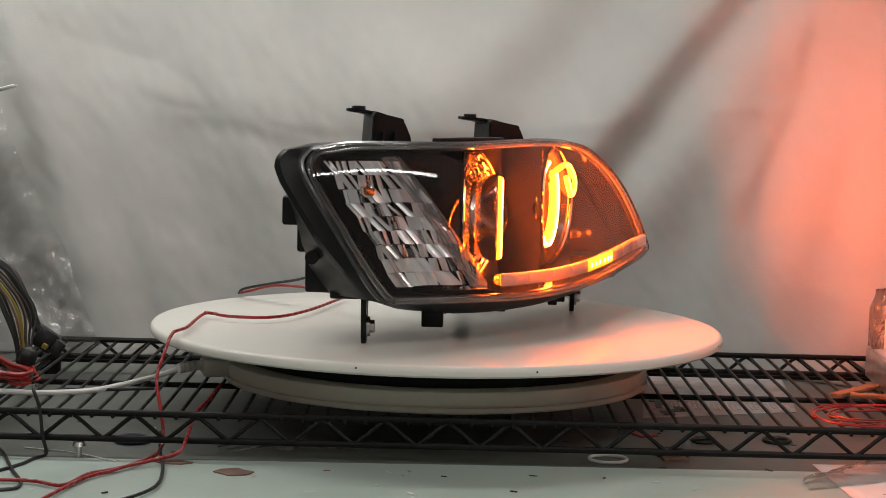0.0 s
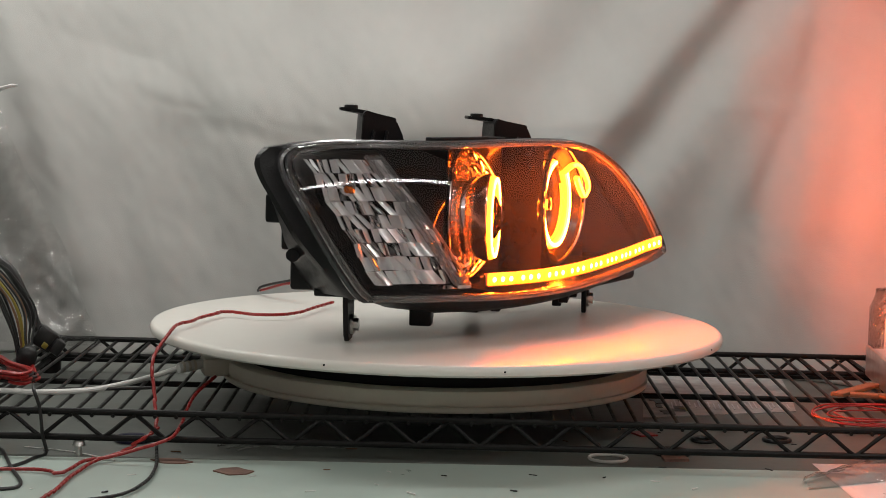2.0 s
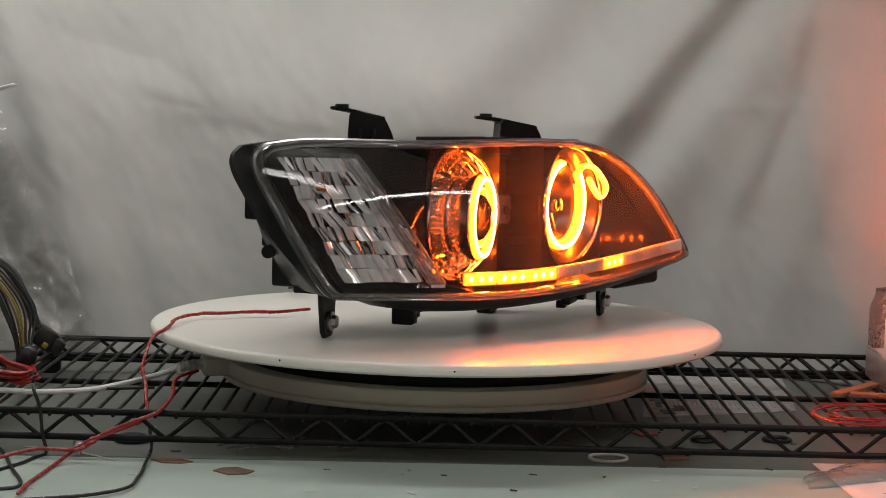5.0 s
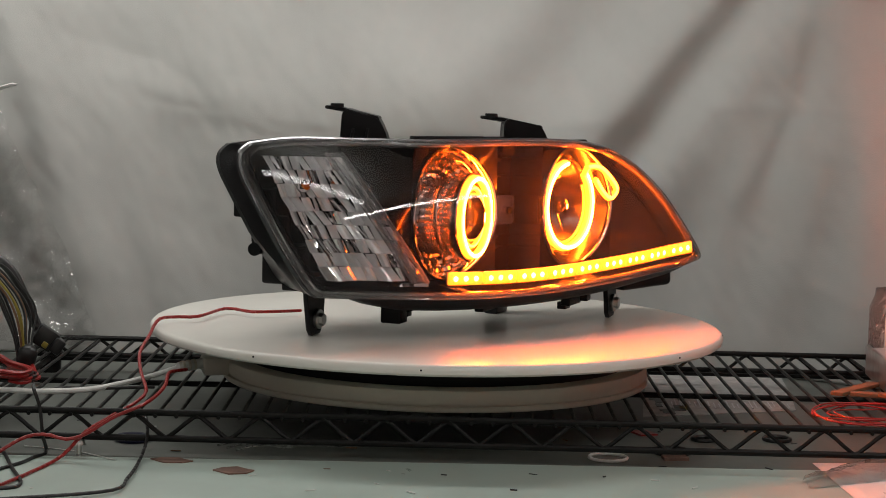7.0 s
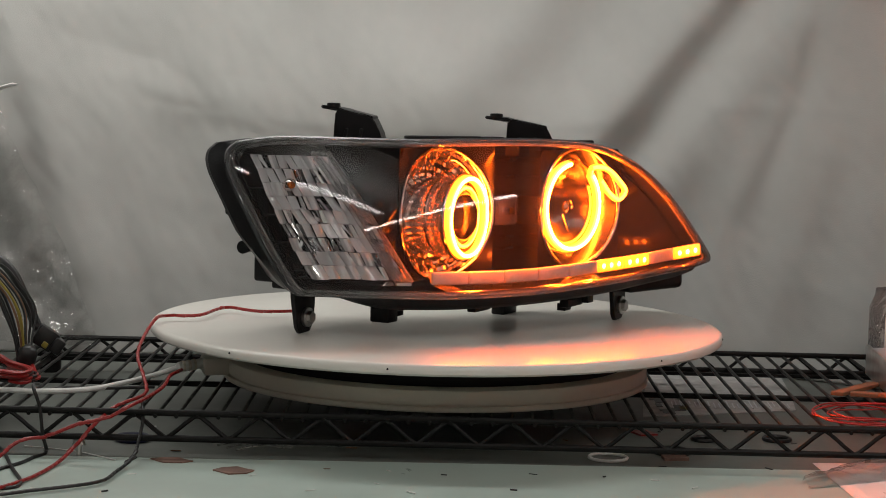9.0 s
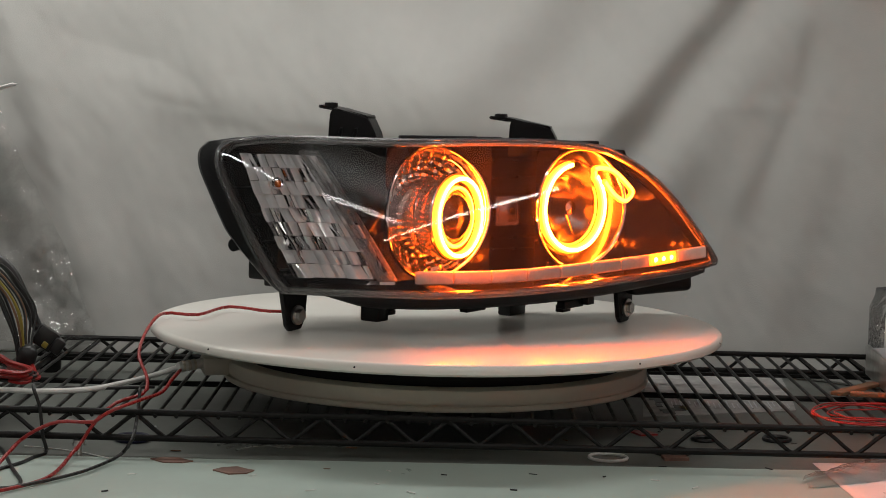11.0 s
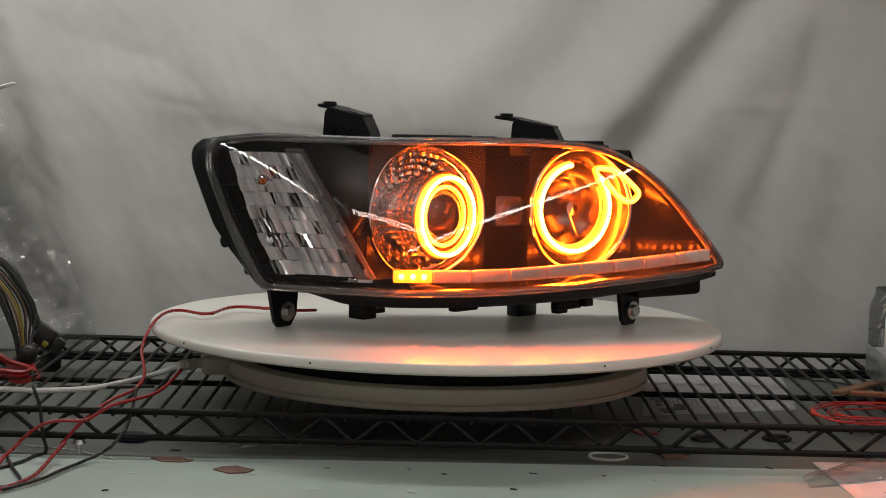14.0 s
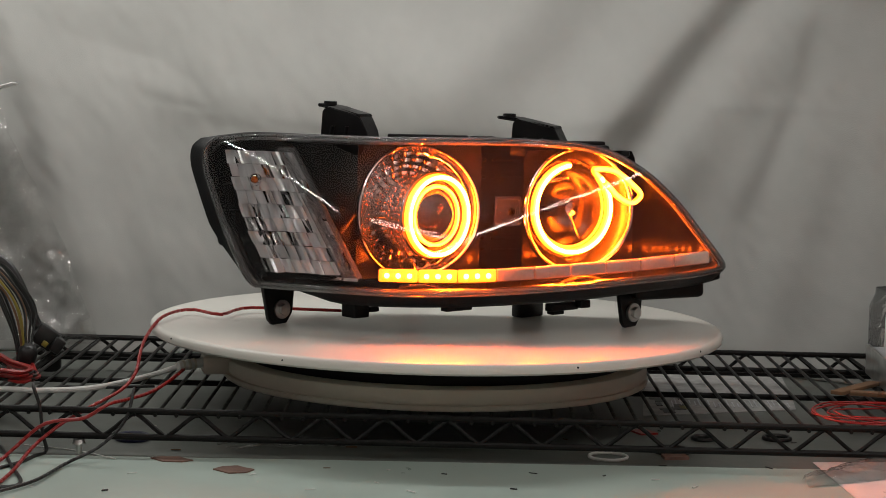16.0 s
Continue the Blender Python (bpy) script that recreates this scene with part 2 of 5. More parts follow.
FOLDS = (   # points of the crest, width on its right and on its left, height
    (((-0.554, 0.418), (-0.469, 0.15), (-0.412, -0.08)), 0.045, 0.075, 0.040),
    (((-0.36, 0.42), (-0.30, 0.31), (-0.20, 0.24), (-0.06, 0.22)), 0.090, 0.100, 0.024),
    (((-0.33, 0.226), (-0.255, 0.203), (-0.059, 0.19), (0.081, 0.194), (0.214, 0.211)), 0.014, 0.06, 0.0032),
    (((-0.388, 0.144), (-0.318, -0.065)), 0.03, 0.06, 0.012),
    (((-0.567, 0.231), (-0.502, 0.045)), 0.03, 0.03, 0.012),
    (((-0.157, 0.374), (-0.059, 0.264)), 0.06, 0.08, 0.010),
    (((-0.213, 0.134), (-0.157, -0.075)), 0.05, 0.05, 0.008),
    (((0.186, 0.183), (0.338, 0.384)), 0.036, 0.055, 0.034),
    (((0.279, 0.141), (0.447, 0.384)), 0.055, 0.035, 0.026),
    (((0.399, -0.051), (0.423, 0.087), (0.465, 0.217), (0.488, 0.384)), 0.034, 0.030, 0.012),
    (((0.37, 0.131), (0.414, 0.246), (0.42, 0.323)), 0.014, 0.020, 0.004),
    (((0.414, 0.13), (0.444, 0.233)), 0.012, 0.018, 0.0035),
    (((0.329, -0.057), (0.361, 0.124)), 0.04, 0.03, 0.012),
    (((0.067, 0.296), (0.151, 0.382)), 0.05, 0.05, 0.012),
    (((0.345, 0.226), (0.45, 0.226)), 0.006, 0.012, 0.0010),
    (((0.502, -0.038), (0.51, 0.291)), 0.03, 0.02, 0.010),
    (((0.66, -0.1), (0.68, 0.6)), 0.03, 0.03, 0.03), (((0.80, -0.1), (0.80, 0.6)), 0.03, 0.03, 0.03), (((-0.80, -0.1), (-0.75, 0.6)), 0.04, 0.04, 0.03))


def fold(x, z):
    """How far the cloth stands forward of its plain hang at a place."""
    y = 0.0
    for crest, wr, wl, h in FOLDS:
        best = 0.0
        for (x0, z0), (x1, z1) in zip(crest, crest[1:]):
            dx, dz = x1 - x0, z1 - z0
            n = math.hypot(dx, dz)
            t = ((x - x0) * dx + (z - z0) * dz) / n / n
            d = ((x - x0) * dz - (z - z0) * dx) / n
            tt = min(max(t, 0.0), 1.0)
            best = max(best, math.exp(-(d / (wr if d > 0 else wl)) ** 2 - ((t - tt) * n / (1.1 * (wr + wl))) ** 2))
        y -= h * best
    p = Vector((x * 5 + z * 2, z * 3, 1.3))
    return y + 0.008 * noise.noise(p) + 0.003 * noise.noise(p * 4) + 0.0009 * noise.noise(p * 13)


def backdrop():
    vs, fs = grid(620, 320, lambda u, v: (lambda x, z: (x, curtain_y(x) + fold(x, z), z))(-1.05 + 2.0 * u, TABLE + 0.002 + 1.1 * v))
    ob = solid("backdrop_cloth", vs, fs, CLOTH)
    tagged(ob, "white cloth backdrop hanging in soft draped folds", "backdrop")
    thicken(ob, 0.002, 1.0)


backdrop()


# ---- the wire shelf ----
def wire_shelf():
    ob = empty("wire_shelf", pose(0, 0, 0))
    tagged(ob, "black coated wire shelf lying over the worktable", "shelf")
    x0, x1, yf, yr = -0.452, 0.535, -0.257, 0.212
    top, low = -0.0595, -0.0835
    for y in (yf, yr):
        for z in (top, low):
            bm = bmesh.new()
            rod(bm, (x0, y, z), (x1, y, z), 0.0032, 10)
            part("rail", bm, WIRE, ob)
        step = 0.0291
        pts, k = [], 0
        x = x0
        while x <= x1:
            hi = k % 2 == 0
            z = top - 0.004 if hi else low + 0.003
            pts += [Vector((x - 0.004, y, z)), Vector((x + 0.004, y, z))]
            x += step
            k += 1
        vs, fs = sweep(smooth_path(pts, 3), 0.0021, 6)
        solid("zigzag_truss", vs, fs, WIRE, ob)
    for x in (x0, x1):
        for z in (top, low):
            bm = bmesh.new()
            rod(bm, (x, yf, z), (x, yr, z), 0.0032, 10)
            part("end_rail", bm, WIRE, ob)
    for y in (-0.05, 0.13):
        bm = bmesh.new()
        rod(bm, (x0, y, SHELF - 0.0060), (x1, y, SHELF - 0.0060), 0.003, 10)
        part("cross_rail", bm, WIRE, ob)
    bm = bmesh.new()
    rod(bm, (0, yf - 0.004, SHELF - 0.0018), (0, yr + 0.004, SHELF - 0.0018), 0.0018, 8)
    one = part("slat_wire", bm, WIRE, ob)
    n = int((x1 - x0) / 0.01954)
    for k in range(n + 1):
        x = 0.0156 + 0.01954 * (k - round((0.0156 - x0) / 0.01954))
        if x0 + 0.004 < x < x1 - 0.004:
            o = one.copy()
            scene.collection.objects.link(o)
            o.location.x = x
    one.location.x = x0 + 0.006
    for x in (x0, x1):
        for y in (yf, yr):
            bm = bmesh.new()
            rod(bm, (x, y, TABLE), (x, y, SHELF + 0.004), 0.0125, 20)
            part("corner_sleeve", bm, WIRE, ob)


wire_shelf()


# ---- the turntable ----
turntable = empty("turntable", pose(0, 0, -0.002))
tagged(turntable, "round white motorised turntable with cream base", "turntable")


def turntable_parts():
    vs, fs = lathe([(0.0, 0), (0.20, 0), (0.294, 0), (0.2975, -0.0008), (0.2995, -0.003), (0.300, -0.006), (0.2995, -0.009),
                    (0.297, -0.0110), (0.20, -0.0110), (0.0, -0.0110)], 128)
    plate = solid("plate", vs, fs, PLATE, turntable, "glossy white round plate")
    rnd = random.Random(4)
    for a in (-64, -30, -118, -150, 40, 130):
        bm = bmesh.new()
        bmesh.ops.create_icosphere(bm, subdivisions=1, radius=0.0012)
        o = part("speck", bm, RUBBER, plate)
        o.location = (0.2995 * math.cos(radians(a)), 0.2995 * math.sin(radians(a)), -0.004 - 0.003 * rnd.random())
    vs, fs = lathe([(0.0, -0.0112), (0.205, -0.0112), (0.205, -0.0365), (0.0, -0.0365)], 96)
    solid("bearing_ring", vs, fs, RUBBER, turntable, "black recessed bearing ring")
    vs, fs = lathe([(0.0, -0.0355), (0.217, -0.0355), (0.2215, -0.037), (0.2225, -0.039), (0.2225, -0.0495), (0.2205, -0.0500),
                    (0.2205, -0.0515), (0.2240, -0.0520), (0.2240, -0.0560), (0.2225, -0.0575), (0.0, -0.0575)], 128)
    solid("base", vs, fs, BASE, turntable, "cream plastic round base with a groove")
    for a in (-110, -70, -20, 60, 120, 190):
        bm = bmesh.new()
        bmesh.ops.create_cone(bm, cap_ends=True, segments=20, radius1=0.014, radius2=0.016, depth=0.004)
        o = part("foot", bm, BASE, turntable)
        o.location = (0.195 * math.cos(radians(a)), 0.195 * math.sin(radians(a)), SHELF + 0.004)
    # the socket at the left of the base
    bm = bmesh.new()
    block(bm, (0.030, 0.034, 0.018), pose(-0.226, -0.055, -0.043, 0, 0, 14), 0.003)
    part("power_socket", bm, BASE, turntable, "cream socket housing")
    return plate


plate = turntable_parts()


# ---- the headlamp, in its own space: the pose that it has at the end of the turn ----
headlamp = empty("headlamp")
tagged(headlamp, "black car headlamp with clear lens and lit amber halo rings", "headlamp")
YAW = radians(43)
FORE = Vector((math.sin(YAW), -math.cos(YAW), 0))   # the way that the lamp shines
SIDE = Vector((math.cos(YAW), math.sin(YAW), 0))
LOW_EDGE = ((-0.30, -0.06), (-0.24, -0.088), (-0.181, -0.122), (-0.12, -0.142), (-0.057, -0.152), (0.0, -0.151), (0.06, -0.143), (0.14, -0.119),
            (0.21, -0.089), (0.26, -0.067), (0.293, -0.053), (0.33, -0.035))
HIGH_EDGE = ((-0.30, -0.02), (-0.238, -0.052), (-0.19, -0.078), (-0.147, -0.092), (-0.06, -0.099), (0.03, -0.092), (0.10, -0.076), (0.17, -0.055),
             (0.25, -0.035), (0.33, -0.015))


LOW_FIT = np.polyfit([a for a, _ in LOW_EDGE], [b for _, b in LOW_EDGE], 5)
HIGH_FIT = np.polyfit([a for a, _ in HIGH_EDGE], [b for _, b in HIGH_EDGE], 5)


def face_y(x, z):
    """Depth of the outer lens at a place of its outline."""
    v = (z - 0.045) / 0.145
    lo, hi = float(np.polyval(LOW_FIT, x)), float(np.polyval(HIGH_FIT, x))
    return lo + (hi - lo) * v - 0.012 * max(0.0, v * (1 - v)) * 2


BOTTOM = smooth_path([(-0.182, 0.0455, 0), (-0.0945, 0.0445, 0), (-0.033, 0.0435, 0), (0.054, 0.0455, 0), (0.142, 0.0505, 0), (0.211, 0.0560, 0), (0.262, 0.0605, 0), (0.292, 0.066, 0)], 10)
TOP = smooth_path([(-0.229, 0.185, 0), (-0.19, 0.1905, 0), (-0.127, 0.1905, 0), (-0.06, 0.190, 0), (0.006, 0.191, 0), (0.0736, 0.1912, 0), (0.128, 0.189, 0), (0.150, 0.1862, 0)], 10)
LEFT = smooth_path([(-0.182, 0.0455, 0), (-0.192, 0.056, 0), (-0.211, 0.091, 0), (-0.230, 0.136, 0), (-0.2385, 0.160, 0), (-0.238, 0.176, 0), (-0.229, 0.185, 0)], 10)
RIGHT = smooth_path([(0.292, 0.066, 0), (0.290, 0.073, 0), (0.266, 0.103, 0), (0.238, 0.136, 0), (0.2065, 0.163, 0), (0.172, 0.181, 0), (0.150, 0.1862, 0)], 10)


def along(path, t):
    k = min(max(t, 0.0), 1.0) * (len(path) - 1)
    i = min(int(k), len(path) - 2)
    return path[i].lerp(path[i + 1], k - i)


def patch(u, v, back=0.0):
    """A place on the lens: u from its outer to its inner end, v from its foot to its top."""
    b, t, l, r = along(BOTTOM, u), along(TOP, u), along(LEFT, v), along(RIGHT, v)
    p = b * (1 - v) + t * v + l * (1 - u) + r * u - (BOTTOM[0] * (1 - u) * (1 - v) + BOTTOM[-1] * u * (1 - v) + TOP[0] * (1 - u) * v + TOP[-1] * u * v)
    return Vector((p.x, face_y(p.x, p.y) + back, p.y))


def rim_loop(n=160, back=0.0, grow=1.0, cx=0.02, cz=0.118):
    """The outline of the lens as a closed loop."""
    out = []
    for k in range(n):
        t = 4 * k / n
        i, f = int(t), t - int(t)
        p = patch(*((f, 0), (1, f), (1 - f, 1), (0, 1 - f))[i], back)
        out.append(Vector((cx + (p.x - cx) * grow, p.y, cz + (p.z - cz) * grow)))
    return out


def loft(loops, cap=True):
    n = len(loops[0])
    vs = [p for loop in loops for p in loop]
    fs = [(i * n + k, i * n + (k + 1) % n, (i + 1) * n + (k + 1) % n, (i + 1) * n + k) for i in range(len(loops) - 1) for k in range(n)]
    if cap:
        c = len(vs)
        mid = sum(loops[-1], Vector()) / n
        vs.append(mid)
        fs += [((len(loops) - 1) * n + k, (len(loops) - 1) * n + (k + 1) % n, c) for k in range(n)]
    return vs, fs


def lens_and_housing():
    vs, fs = grid(90, 30, lambda u, v: patch(u, v))
    lens = solid("outer_lens", vs, fs, LENS, headlamp, "clear moulded polycarbonate outer lens")
    # clear flank at the inner end
    def side(u, v):
        e = 0.97 + 1.15 * u
        p = patch(1, e - 1, 0) if 1 <= e <= 2 else (patch(e, 0, 0) if e < 1 else patch(3 - e, 1, 0))
        w = max(0.0, min(1.0, (e - 0.93) / 0.12, (2.25 - e) / 0.3))
        return Vector((p.x * 0.999, p.y + (0.012 + 0.036 * w) * v, p.z))
    vs, fs = grid(40, 4, side)
    solid("lens_flank", vs, fs, LENS, lens, "clear side wall of the lens")
    # rim of the lens: a thick rounded edge with a flange
    vs, fs = sweep(rim_loop(200, 0.002, 0.997), 0.0032, 10, True)
    solid("lens_rim", vs, fs, RIM, lens, "clear thick lens edge")
    vs, fs = sweep(rim_loop(200, 0.0035, 0.978), 0.0013, 8, True)
    solid("lens_lip", vs, fs, RIB, lens, "clear inner lip of the lens edge")
    vs, fs = sweep(rim_loop(200, 0.012, 1.003), 0.0042, 8, True)
    solid("lens_flange", vs, fs, SEAL, lens, "grey glued lens flange")

    def ring(back, grow, drop, flat=None, wide=0.0):
        out = []
        for k, p in enumerate(rim_loop(160, back, grow)):
            e = 4 * k / 160
            flank = max(0.0, min(1.0, (e - 0.93) / 0.12, (2.25 - e) / 0.3))
            p.y += 0.036 * flank * (1.0 if flat is None else 0.3)
            low = max(0.0, min(1.0, (0.10 - p.z) / 0.05))
            y = p.y if flat is None else p.y * 0.35 + flat * 0.65
            left = max(0.0, min(1.0, (-0.15 - p.x) / 0.06)) if wide else 0.0
            if p.x < -0.10:
                y = min(y, -0.032 + 0.9 * max(0.0, p.x + 0.22))
            out.append(Vector((p.x - wide * left * max(0.0, min(1.0, (p.z - 0.05) / 0.05)), y, p.z - drop * low * min(1.0, max(0.0, (p.x + 0.16) / 0.06)))))
        return out
    loops = [ring(0.010, 0.990, 0), ring(0.010, 1.014, 0.0), ring(0.016, 1.018, 0.001, None, 0.004), ring(0.022, 1.024, 0.004, None, 0.012), ring(0.030, 1.024, 0.012, None, 0.013), ring(0.036, 1.02, 0.016, None, 0.010),
             ring(0.05, 1.014, 0.020, -0.02, 0.004), ring(0.08, 0.99, 0.018, 0.01), ring(0.09, 0.94, 0.010, 0.025), ring(0.11, 0.80, 0.0, 0.05), ring(0.12, 0.55, 0.0, 0.065)]
    vs, fs = loft(loops)
    solid("housing", vs, fs, PLASTIC, headlamp, "black moulded plastic rear housing")


lens_and_housing()


# the inside: places by (fore, side, z)
def inner(s, l, z=0.0):
    p = FORE * s + SIDE * l
    return Vector((p.x, p.y, z))


def face_frame(s, l, z):
    """A pose whose z axis looks forward and whose y axis looks up."""
    m = Matrix((SIDE, Vector((0, 0, 1)), FORE)).transposed().to_4x4()
    return Matrix.Translation(inner(s, l, z)) @ m


BEAM_YAW = radians(26)
BEAM = Vector((math.sin(BEAM_YAW), -math.cos(BEAM_YAW), 0))   # the way that both bowls open
ACROSS = Vector((math.cos(BEAM_YAW), math.sin(BEAM_YAW), 0))
BOWLS = ((Vector((-0.020, -0.079, 0.1185)), 0.0675, 0.0115), (Vector((0.144, -0.038, 0.1215)), 0.0640, 0.006))   # centre of the rim, radius, dip of its middle


def beam_frame(c):
    """A pose whose z axis looks along the beam and whose y axis looks up."""
    return Matrix.Translation(c) @ Matrix((ACROSS, Vector((0, 0, 1)), BEAM)).transposed().to_4x4()


def dip(l, r, b):
    """How far the rim of a bowl stands back at l across the beam."""
    return BEAM * (-b * max(0.0, 1 - (l / r) ** 2))


def holed_panel(name, c, r, b, l0, l1, z0, z1, mat):
    """A wall across the beam with a round lipped hole at c."""
    n = 64
    outer, hole = [], []
    for k in range(n):
        a = 2 * math.pi * k / n
        p, q = math.cos(a), math.sin(a)
        t = min((l1 if p > 0 else l0) / p if abs(p) > 1e-6 else 9, ((z1 if q > 0 else z0) - c.z) / q if abs(q) > 1e-6 else 9)
        t = max(t, r + 0.0006)
        outer.append(c + ACROSS * (p * t) + Vector((0, 0, q * t)) + dip(p * t, r, b))
        hole.append(c + ACROSS * (p * r) + Vector((0, 0, q * r)) + dip(p * r, r, b))
    lip = [p - BEAM * 0.006 for p in hole]
    vs, fs = loft([outer, hole, lip], False)
    return solid(name, vs, fs, mat, headlamp)


def divider_x(z):
    return -0.075 - 0.072 * (z - 0.056) / 0.124


INNER_END = ((0.15, 0.186), (0.172, 0.181), (0.2065, 0.163), (0.238, 0.136), (0.266, 0.103), (0.290, 0.073))


def bezel():
    top, low = 0.186, 0.052
    (c1, r1, b1), (c2, r2, b2) = BOWLS
    holed_panel("bezel_panel", c1, r1, b1, -0.069, 0.0690, low, top, BEZEL)
    holed_panel("bezel_panel", c2, r2, b2, -0.0655, 0.0655, 0.058, top - 0.003, BEZEL)

    def strip(a, b, z0, z1, n=6):
        return grid(n, 4, lambda u, v: Vector((a.x + (b.x - a.x) * u, a.y + (b.y - a.y) * u, z0 + (z1 - z0) * v)))
    # the recess between the bowls, and the deep wall beside the second
    run = (c1 + ACROSS * 0.069, Vector((0.050, -0.010, 0)), Vector((0.0865, 0.007, 0)), c2 - ACROSS * 0.0655)
    for a, b in zip(run, run[1:]):
        vs, fs = strip(a, b, low, top)
        solid("bezel_wall", vs, fs, BEZEL, headlamp)
    for a, b, n in ((c2 + ACROSS * 0.0655, Vector((0.209, 0.016, 0)), 6), (Vector((0.209, 0.016, 0)), Vector((0.287, -0.008, 0)), 24)):
        vs, fs = strip(a, b, 0.062, 0.188, n)
        vs = [Vector((p.x, p.y, min(p.z, lerp(INNER_END, p.x)))) for p in vs]
        solid("bezel_wall", vs, fs, BEZEL, headlamp)
    # ribs moulded across the recess
    for z, h in ((0.170, 0.004), (0.152, 0.003), (0.088, 0.004), (0.076, 0.003)):
        bm = bmesh.new()
        block(bm, (0.034, 0.006, h), Matrix.Translation((0.069, -0.004, z)) @ pose(0, 0, 0, 0, 0, 26), 0.001)
        part("bezel_rib", bm, BEZEL, headlamp)
    # black lining behind the clear side wall at the inner end
    vs, fs = grid(4, 24, lambda u, v: patch(0.982, 0.02 + 0.96 * v, 0.004 + 0.050 * u))
    thicken(solid("end_lining", vs, fs, BEZEL, headlamp), 0.001)
    # black masked band behind the top edge of the lens
    vs, fs = grid(60, 3, lambda u, v: patch(0.20 + 0.75 * u, 0.925 + 0.055 * v, 0.006 + 0.006 * (1 - v)))
    thicken(solid("top_band", vs, fs, BEZEL, headlamp), 0.001)
    # between the side marker and the first bowl

    def side(u, v):
        z = low + (top - low) * v
        a = min(divider_x(z), -0.082)
        x = a + (-0.082 - a) * u
        return Vector((x, (face_y(x, z) + 0.012) * (1 - u) + u * -0.1075, z))
    vs, fs = grid(8, 12, side)
    solid("bezel_wall", vs, fs, BEZEL, headlamp)
    # floor and roof of the bezel, from the lens edge back
    for z, v in ((0.050, 0.05), (0.187, 0.97)):
        def sheet(u, w, v=v):
            p = patch(0.28 + 0.71 * u, v, 0.004)
            back = min(-0.012 + 0.1 * max(0.0, p.x - 0.02), 0.03) if p.x < 0.2 else -0.025
            back = max(back, p.y + 0.012)
            return Vector((p.x, p.y + (back - p.y) * w, p.z + 0.004 * w * (1 if v < 0.5 else -1)))
        vs, fs = grid(40, 6, sheet)
        solid("bezel_ledge", vs, fs, BEZEL, headlamp)


bezel()


def faceted_bowl(c, r, b, depth, hole, label):
    """A chrome bowl of stepped facets that opens forward."""
    m = beam_frame(c)
    rows, cols = 6, 26
    vs, fs = [], []
    for j in range(rows):
        for i in range(cols):
            r0, r1 = r + (hole - r) * j / rows, r + (hole - r) * (j + 1) / rows
            d0 = -depth * (1 - (r0 / r) ** 2)
            d1 = -depth * (1 - (r1 / r) ** 2)
            a0, a1 = 2 * math.pi * i / cols, 2 * math.pi * (i + 1) / cols
            k = len(vs)
            bulge = 0.0022
            for rr, dd in ((r0, d0), ((r0 + r1) / 2, (d0 + d1) / 2 + bulge), (r1, d1 + 0.0008)):
                for a, e in ((a0, 0), ((a0 + a1) / 2, bulge * 0.8), (a1, 0)):
                    vs.append(m @ Vector((rr * math.cos(a), rr * math.sin(a), dd + e)) + dip(rr * math.cos(a), r, b))
            for q in range(2):
                for p in range(2):
                    i0 = k + q * 3 + p
                    fs.append((i0, i0 + 1, i0 + 4, i0 + 3))
    return solid("reflector_bowl", vs, fs, CHROME, headlamp, label)


def halo(c, normal, r, tube, gap=None):
    """A glowing ring tube; gap: first and last angle of the lit arc."""
    up = Vector((0, 0, 1))
    side = up.cross(normal).normalized()
    pts = []
    a0, a1 = gap or (0, 360)
    n = 72
    for k in range(n + (1 if gap else 0)):
        a = radians(a0 + (a1 - a0) * k / n)
        pts.append(Vector(c) + side * (r * math.cos(a)) + up * (r * math.sin(a)))
    return sweep(pts, tube, 10, gap is None)


def halo_face(c, normal, r, width, gap=(0, 360)):
    """The flat band of chips on the front of a halo ring."""
    side = Vector((0, 0, 1)).cross(normal).normalized()

    def place(u, v):
        a = radians(gap[0] + (gap[1] - gap[0]) * u)
        return c + side * ((r + (v - 0.5) * width) * math.cos(a)) + Vector((0, 0, (r + (v - 0.5) * width) * math.sin(a)))
    return grid(72, 1, place)


RING1 = Vector((-0.0005, -0.0871, 0.1157))
RING2 = Vector((0.1383, -0.0306, 0.1225))
RING1_FACE = Vector((math.sin(radians(42)), -math.cos(radians(42)), 0))
RING2_FACE = Vector((math.sin(radians(28.5)), -math.cos(radians(28.5)), 0))


